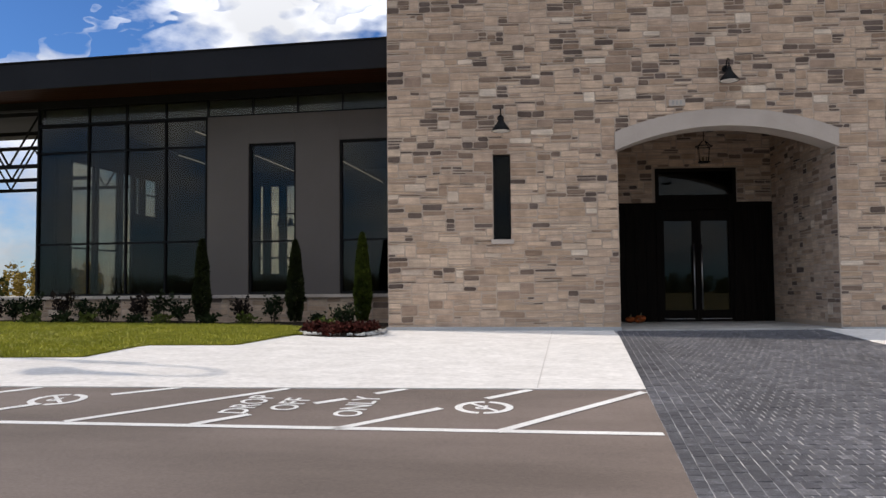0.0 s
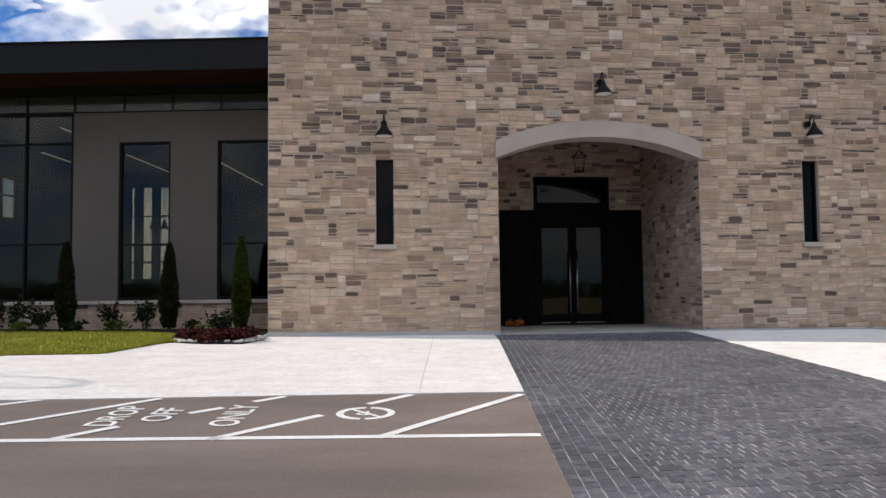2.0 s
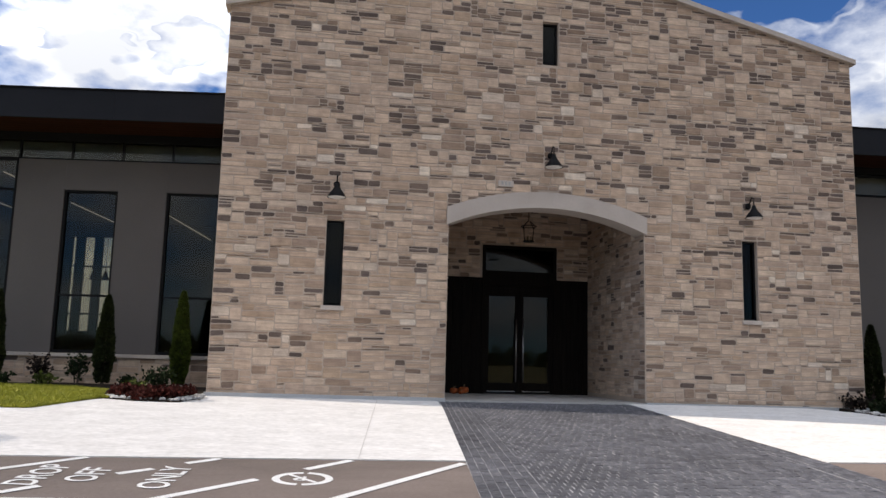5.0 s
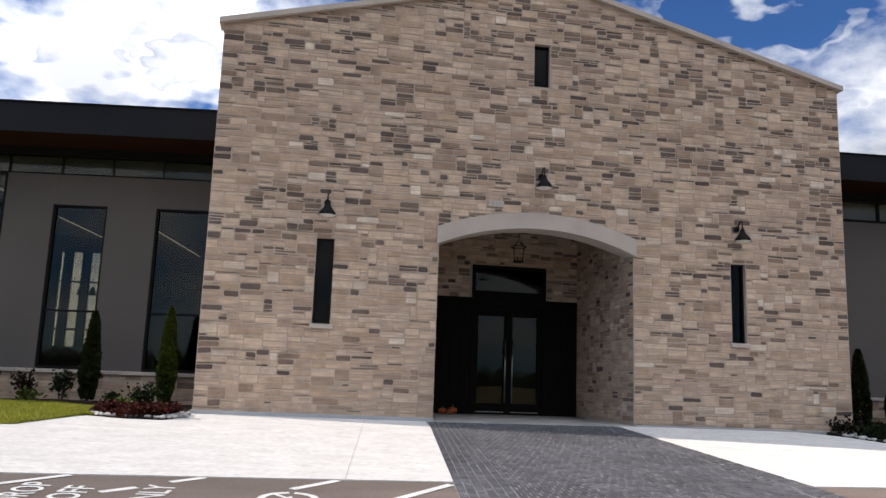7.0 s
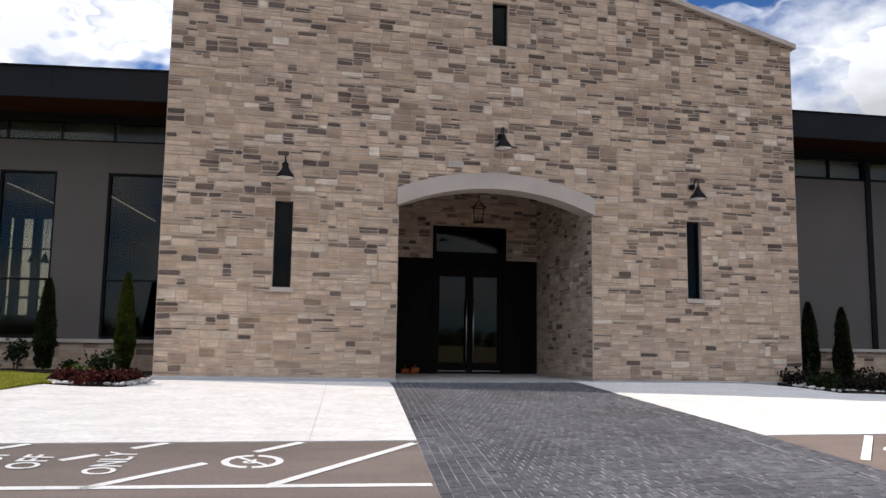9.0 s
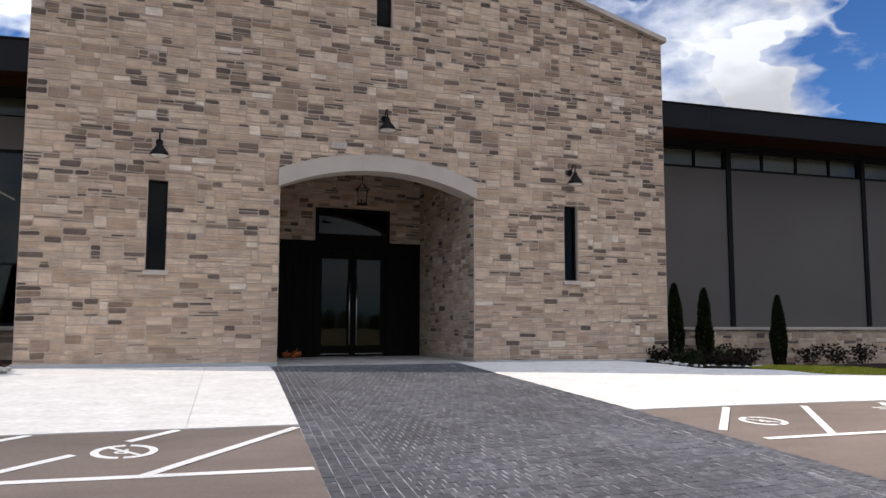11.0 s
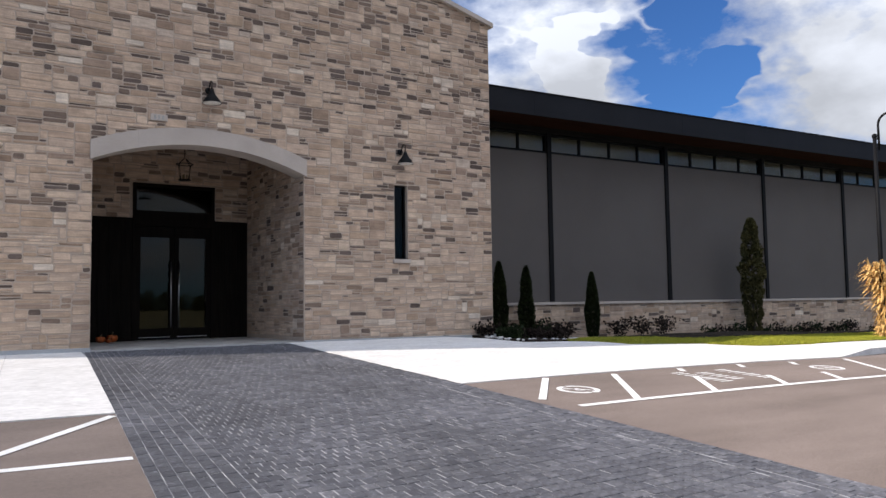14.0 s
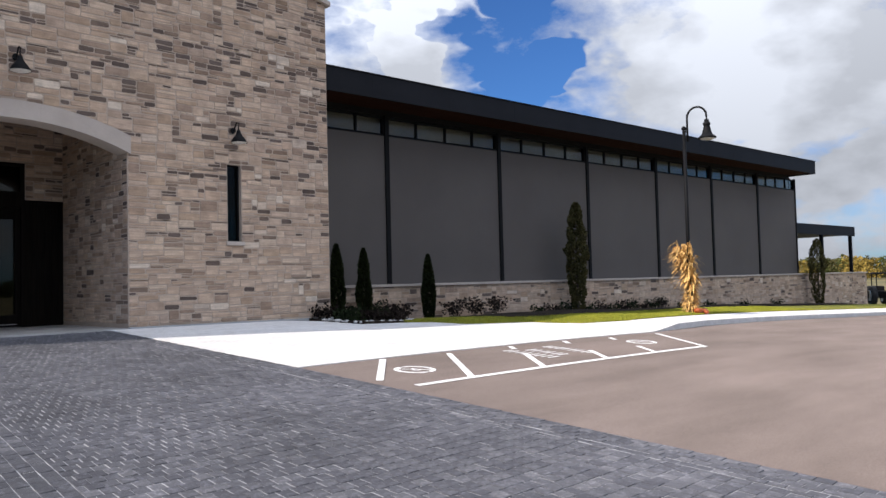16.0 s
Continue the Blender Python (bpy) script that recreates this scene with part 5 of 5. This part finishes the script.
# ---- street lamps ----
def street_lamp(x, y, turn=0.0, wide=1.0, high=0.953, extra=""):
    z = ground_z(x, y) + raised(x, y)
    l = empty("street_lamp", "tall black street lamp with a gooseneck arm and bell shade" + extra, "street lamp", group="street lamps", at=(x, y, z))
    l.scale = (wide, wide, high)
    l.rotation_euler = (0, 0, turn)
    part("base", lathe(bmesh.new(), [(0.0, 0.0), (0.17, 0.0), (0.17, 0.06), (0.12, 0.10), (0.10, 0.5), (0.075, 0.55)], None, 18), M_BLACK, l, smooth=False)
    part("pole", tube(bmesh.new(), [(0, 0, 0.0), (0, 0, 3.4), (0, 0, 6.9)], [0.075, 0.07, 0.06], 14), M_BLACK, l, smooth=True)
    part("pole_cap", lathe(bmesh.new(), [(0.07, 6.85), (0.085, 6.87), (0.085, 6.93), (0.05, 6.98), (0.0, 7.0)], None, 14), M_BLACK, l)
    pts = [(0.13, 0, 6.4), (0.13, 0, 7.28)]
    for k in range(11):
        a = math.pi - math.pi * k / 10
        pts.append((0.13 + 0.36 + 0.36 * math.cos(a), 0, 7.28 + 0.36 * math.sin(a)))
    pts.append((0.85, 0, 7.05))
    part("arm", tube(bmesh.new(), pts, 0.038, 10), M_BLACK, l, smooth=True)
    for zz in (6.5, 6.8):
        part("bracket", tube(bmesh.new(), [(0, 0, zz), (0.13, 0, zz)], 0.03, 8), M_BLACK, l)
    head = [(0.0, 7.02), (0.085, 7.02), (0.085, 6.92), (0.13, 6.90), (0.13, 6.82), (0.10, 6.79), (0.125, 6.70), (0.15, 6.60), (0.165, 6.53), (0.21, 6.45), (0.29, 6.385), (0.32, 6.36), (0.32, 6.33), (0.26, 6.32)]
    part("shade", lathe(bmesh.new(), head, pose(0.85, 0, 0.1), 24), M_BLACK, l, smooth=True)
    part("lens", lathe(bmesh.new(), [(0.26, 6.322), (0.20, 6.28), (0.0, 6.25)], pose(0.85, 0, 0.1), 20), M_WHITE, l, "frosted lens", smooth=True)
    return l


street_lamp(23.34, 11.78, -1.5, 0.877, 0.856)
street_lamp(-18.5, 14.03, -1.571, 1.1, 1.2)


def corn_bundle(x, y):
    rng = random.Random(77)
    z = ground_z(x, y) + raised(x, y)
    c = empty("corn_stalk_bundle", "golden dried corn stalks tied round the street lamp pole", "corn stalks", at=(x, y, z))
    c.scale = (0.877, 0.877, 0.937)
    for k in range(16):
        a = rng.uniform(0, 2 * math.pi)
        b = Vector((math.cos(a), math.sin(a), 0))
        foot, top = b * rng.uniform(0.12, 0.30), b * rng.uniform(0.10, 0.42) + Vector((-0.22, 0.25, 0))
        hh = rng.uniform(1.7, 2.5)
        part("stalk", tube(bmesh.new(), [foot, b * 0.13 + Vector((0, 0, hh * 0.45)), top + Vector((0, 0, hh))], [0.02, 0.017, 0.008], 6), M_CORN, c)
    verts, faces = [], []
    for k in range(640):
        a = rng.uniform(0, 2 * math.pi)
        q = rng.random()
        o = Vector((math.cos(a), math.sin(a), 0))
        zz = 0.1 + 2.25 * q
        rad = 0.12 + 0.20 * max(0.0, q - 0.45) + 0.07 * rng.random()
        p = o * rad + Vector((-0.32 * max(0, q - 0.4), 0.36 * max(0, q - 0.4), zz))
        ln = rng.uniform(0.14, 0.30) + (0.42 * rng.random() if 0.38 < q < 0.9 else 0.0)
        d = (o + Vector((-0.45 * (q > 0.4), 0.5 * (q > 0.4), rng.uniform(-0.7, 0.9)))).normalized()
        w = d.cross(Vector((0, 0, 1))).normalized() * rng.uniform(0.018, 0.035)
        n = len(verts)
        p1, p2 = p + d * ln * 0.5 + Vector((0, 0, 0.04)), p + d * ln + Vector((0, 0, -0.18 * rng.random()))
        verts += [p - w, p + w, p1 - w, p1 + w, p2]
        faces += [(n, n + 1, n + 3, n + 2), (n + 2, n + 3, n + 4)]
    raw("husk_leaves", verts, faces, M_CORN, c)
    part("twine", lathe(bmesh.new(), [(0.20, 0.98), (0.22, 1.0), (0.22, 1.04), (0.20, 1.06)], None, 16), M_STEM, c)


corn_bundle(23.34, 11.75)
for px, py, pr in ((23.12, 11.42, 0.13), (23.42, 11.36, 0.11), (23.66, 11.5, 0.12), (23.28, 11.22, 0.08)):
    pumpkin(px, py, pr, ground_z(px, py) + 0.03 + raised(px, py), "at the foot of the corn stalks", "pumpkins by the corn stalks")


# ---- distance ----
def woods(name, place, count, seed, mats, label):
    rng = random.Random(seed)
    for j, mat in enumerate(mats):
        verts, faces = [], []
        for i in range(count // len(mats)):
            x, y = place(rng)
            h = rng.uniform(5, 10) * (1.25 if y < -200 else 1.0)
            z0 = ground_z(clamp(x, -60, 90), 15.5) - 0.5
            for k in range(150):
                q = rng.random()
                a = rng.uniform(0, 2 * math.pi)
                rr = h * 0.32 * math.sqrt(rng.random()) * (1.0 - 0.75 * abs(q - 0.4))
                p = Vector((x + rr * math.cos(a), y + rr * math.sin(a), z0 + h * (0.12 + 0.88 * q)))
                s = rng.uniform(0.25, 0.65)
                d, e = Vector((rng.gauss(0, 1), rng.gauss(0, 1), rng.gauss(0, 1))).normalized() * s, Vector((rng.gauss(0, 1), rng.gauss(0, 1), rng.gauss(0, 1))).normalized() * s
                n = len(verts)
                verts += [p - d, p + e, p + d, p - e]
                faces += [(n, n + 1, n + 2, n + 3)]
        tagged(raw(name, verts, faces, mat, None), label, "trees", kind="stuff")


woods("far_woods_east", lambda r: (r.uniform(300, 420), r.uniform(40, 210)), 330, 8, (M_AUTUMN, M_WOODS, M_HORNBEAM), "distant autumn tree line of gold and green")
woods("far_woods_west", lambda r: (r.uniform(-330, -90), r.uniform(180, 260)), 220, 9, (M_WOODS, M_AUTUMN), "distant wooded edge with some autumn colour")
woods("far_woods_south", lambda r: (r.uniform(-340, 340), r.uniform(-400, -350)), 520, 10, (M_WOODS, M_HORNBEAM), "wooded edge behind the parking lot")

M_TRACTOR = surf("green_paint", (0.02, 0.05, 0.03), (0.03, 0.075, 0.045), 2, 30, 0.45, 0.05)
M_TYRE = surf("tyre_rubber", (0.012, 0.012, 0.012), (0.025, 0.025, 0.025), 4, 40, 0.9, 0.3)


def tractor(x, y, turn, label, mat):
    z = ground_z(x, y)
    t = empty("tractor", label, "tractor", group="parked tractors", at=(x, y, z))
    t.rotation_euler = (0, 0, turn)
    part("hood", boxes(((0.1, -0.38, 0.75), (1.7, 0.38, 1.35)), bevel=0.08), mat, t)
    part("chassis", boxes(((-0.9, -0.3, 0.5), (1.6, 0.3, 0.75)), bevel=0.03), M_BLACK, t)
    part("seat_deck", boxes(((-1.0, -0.5, 0.75), (0.05, 0.5, 1.0)), bevel=0.05), mat, t)
    roll = bmesh.new()
    for a, b in ((-0.9, -0.5), (-0.9, 0.5), (0.05, -0.5), (0.05, 0.5)):
        tube(roll, [(a, b, 0.95), (a, b, 2.2)], 0.04, 8)
    part("cab_posts", roll, M_BLACK, t)
    part("cab_roof", boxes(((-1.05, -0.65, 2.2), (0.2, 0.65, 2.32)), bevel=0.05), mat, t)
    for cx, r, w in ((-0.6, 0.7, 0.36), (1.35, 0.45, 0.26)):
        for sy in (-1, 1):
            wheel = part("wheel", lathe(bmesh.new(), [(0.0, -w / 2), (r * 0.55, -w / 2), (r * 0.55, w / 2), (0, w / 2)], pose(cx, sy * 0.72, r, 90, 0, 0), 20), M_WHITE, t)
            part("tyre", lathe(bmesh.new(), [(r * 0.56, -w / 2), (r * 0.92, -w / 2), (r, -w / 3), (r, w / 3), (r * 0.92, w / 2), (r * 0.56, w / 2)], pose(cx, sy * 0.72, r, 90, 0, 0), 24), M_TYRE, wheel)


tractor(60, 18.5, 2.6, "dark green compact tractor parked by the terrace wall", M_TRACTOR)
tractor(62, 16.8, 0.6, "dark utility tractor parked on the far lot", M_BLACK)


# ---- single pieces, last ----
def stone_pieces():
    for parent, found in LATER:
        for verts, faces, tone in found:
            c = sum(verts, Vector()) / len(verts)
            me = bpy.data.meshes.new("stone")
            me.from_pydata([tuple(v - c) for v in verts], [], faces)
            me.materials.append(M_STONES_ONE[tone])
            o = new("stone", me)
            o.location = c
            o.parent = parent


stone_pieces()


def paver_material(name, single):
    m, nt, p = material(name)
    rnd = nt.nodes.new("ShaderNodeObjectInfo").outputs["Random"] if single else nt.nodes.new("ShaderNodeNewGeometry").outputs["Random Per Island"]
    v = nt.nodes.new("ShaderNodeTexCoord").outputs["Object"]
    col = ramp_node(nt, rnd, [(0.0, (0.050, 0.050, 0.058)), (0.45, (0.064, 0.064, 0.073)), (0.8, (0.075, 0.075, 0.084)), (1.0, (0.092, 0.091, 0.100))])
    col = mul_node(nt, col, ramp_node(nt, noise_node(nt, v, 0.6, 4), [(0.3, (0.75,) * 3), (0.7, (1.35,) * 3)]))
    fine = noise_node(nt, v, 90, 3, 0.6)
    col = mul_node(nt, col, ramp_node(nt, fine, [(0.3, (0.72,) * 3), (0.7, (1.2,) * 3)]))
    # pale lime bloom in specks
    col = mul_node(nt, col, ramp_node(nt, noise_node(nt, v, 17, 5, 0.72), [(0.52, (1.0,) * 3), (0.70, (2.3,) * 3)]))
    nt.links.new(col, p.inputs["Base Color"])
    p.inputs["Roughness"].default_value = 0.72
    p.inputs["Diffuse Roughness"].default_value = 1.0
    b = nt.nodes.new("ShaderNodeBump")
    b.inputs["Strength"].default_value, b.inputs["Distance"].default_value = 0.5, 0.006
    nt.links.new(fine, b.inputs["Height"])
    nt.links.new(b.outputs[0], p.inputs["Normal"])
    return m


M_PAVER, M_PAVER_ONE = paver_material("charcoal_paver", False), paver_material("charcoal_paver_piece", True)


def pavers():
    rng = random.Random(12)
    rest_v, rest_f, singles = [], [], []

    def lay(u0, u1, y0, y1, open_):
        """u: share of the lane's width from its west side."""
        g, gx, gr = rng.uniform(0.002, 0.0045), open_ * rng.uniform(0.0025, 0.0075), open_ * rng.uniform(0.0025, 0.0075)
        ym = (y0 + y1) / 2
        xl, xr = PAVE_L(ym), PAVE_R(ym)
        sl = 0.118 + (0.012 - 0.118) * (u0 + u1) / 2
        up = rng.uniform(0.0, 0.0055)
        tl = rng.uniform(-0.0015, 0.003)
        e = 0.003

        def at(u, y, dx, dy, dz):
            x = xl + (xr - xl) * u + dx + (y + dy - ym) * sl
            return Vector((x, y + dy, ground_z(x, y + dy) + dz))

        def ring(e_, dz, dr):
            return [at(u0, y0, gx + e_, g + e_, dz), at(u1, y0, -gr - e_, g + e_, dr), at(u1, y1, -gr - e_, -g - e_, dr), at(u0, y1, gx + e_, -g - e_, dz)]
        base, mid, top = ring(0, -0.012, -0.012), ring(0, up - e, up - e), ring(e, up, up + tl)
        verts = base + mid + top
        faces = [(8, 9, 10, 11)]
        for a in range(4):
            b = (a + 1) % 4
            faces += [(a, b, 4 + b, 4 + a), (4 + a, 4 + b, 8 + b, 8 + a)]
        c = (top[0] + top[2]) / 2
        if len(singles) < 300 and 3.8 < c.y < 5.8 and c.x > 2.4:
            singles.append((verts, faces, c))
        else:
            n = len(rest_v)
            rest_v.extend(verts)
            rest_f.extend(tuple(n + q for q in f) for f in faces)
    # columns along both edges, staggered rows between them
    nu, long, left, right = 43, 0.145, 6, 4
    y = -5.9
    while y < 15.38:
        for b in [*range(left), *range(nu - right, nu)]:
            off = long / 2 * (b % 2)
            if y + off > 15.4:
                continue
            lay(b / nu, (b + 1) / nu, y + off, min(y + off + long, 15.45), 0.7 if b < left else 3.2 if b == nu - right else 1.0)
        y += long
    y, row = -5.9, 0
    while y < 15.38:
        u = left - (0.5 if row % 2 else 0.0)
        while u < nu - right - 0.01:
            lay(max(u, left) / nu, min(u + 1, nu - right) / nu, y, min(y + long, 15.45), 1.0)
            u += 1
        y += long
        row += 1
    me = bpy.data.meshes.new("paver_field")
    me.from_pydata(rest_v, [], rest_f)
    me.materials.append(M_PAVER)
    o = new("paver_field", me)
    o.parent = LANE
    o["kind"] = "stuff"
    for verts, faces, c in singles:
        me = bpy.data.meshes.new("paver")
        me.from_pydata([tuple(v - c) for v in verts], [], faces)
        me.materials.append(M_PAVER_ONE)
        o = new("paver", me)
        o.location = c
        o.parent = LANE


pavers()
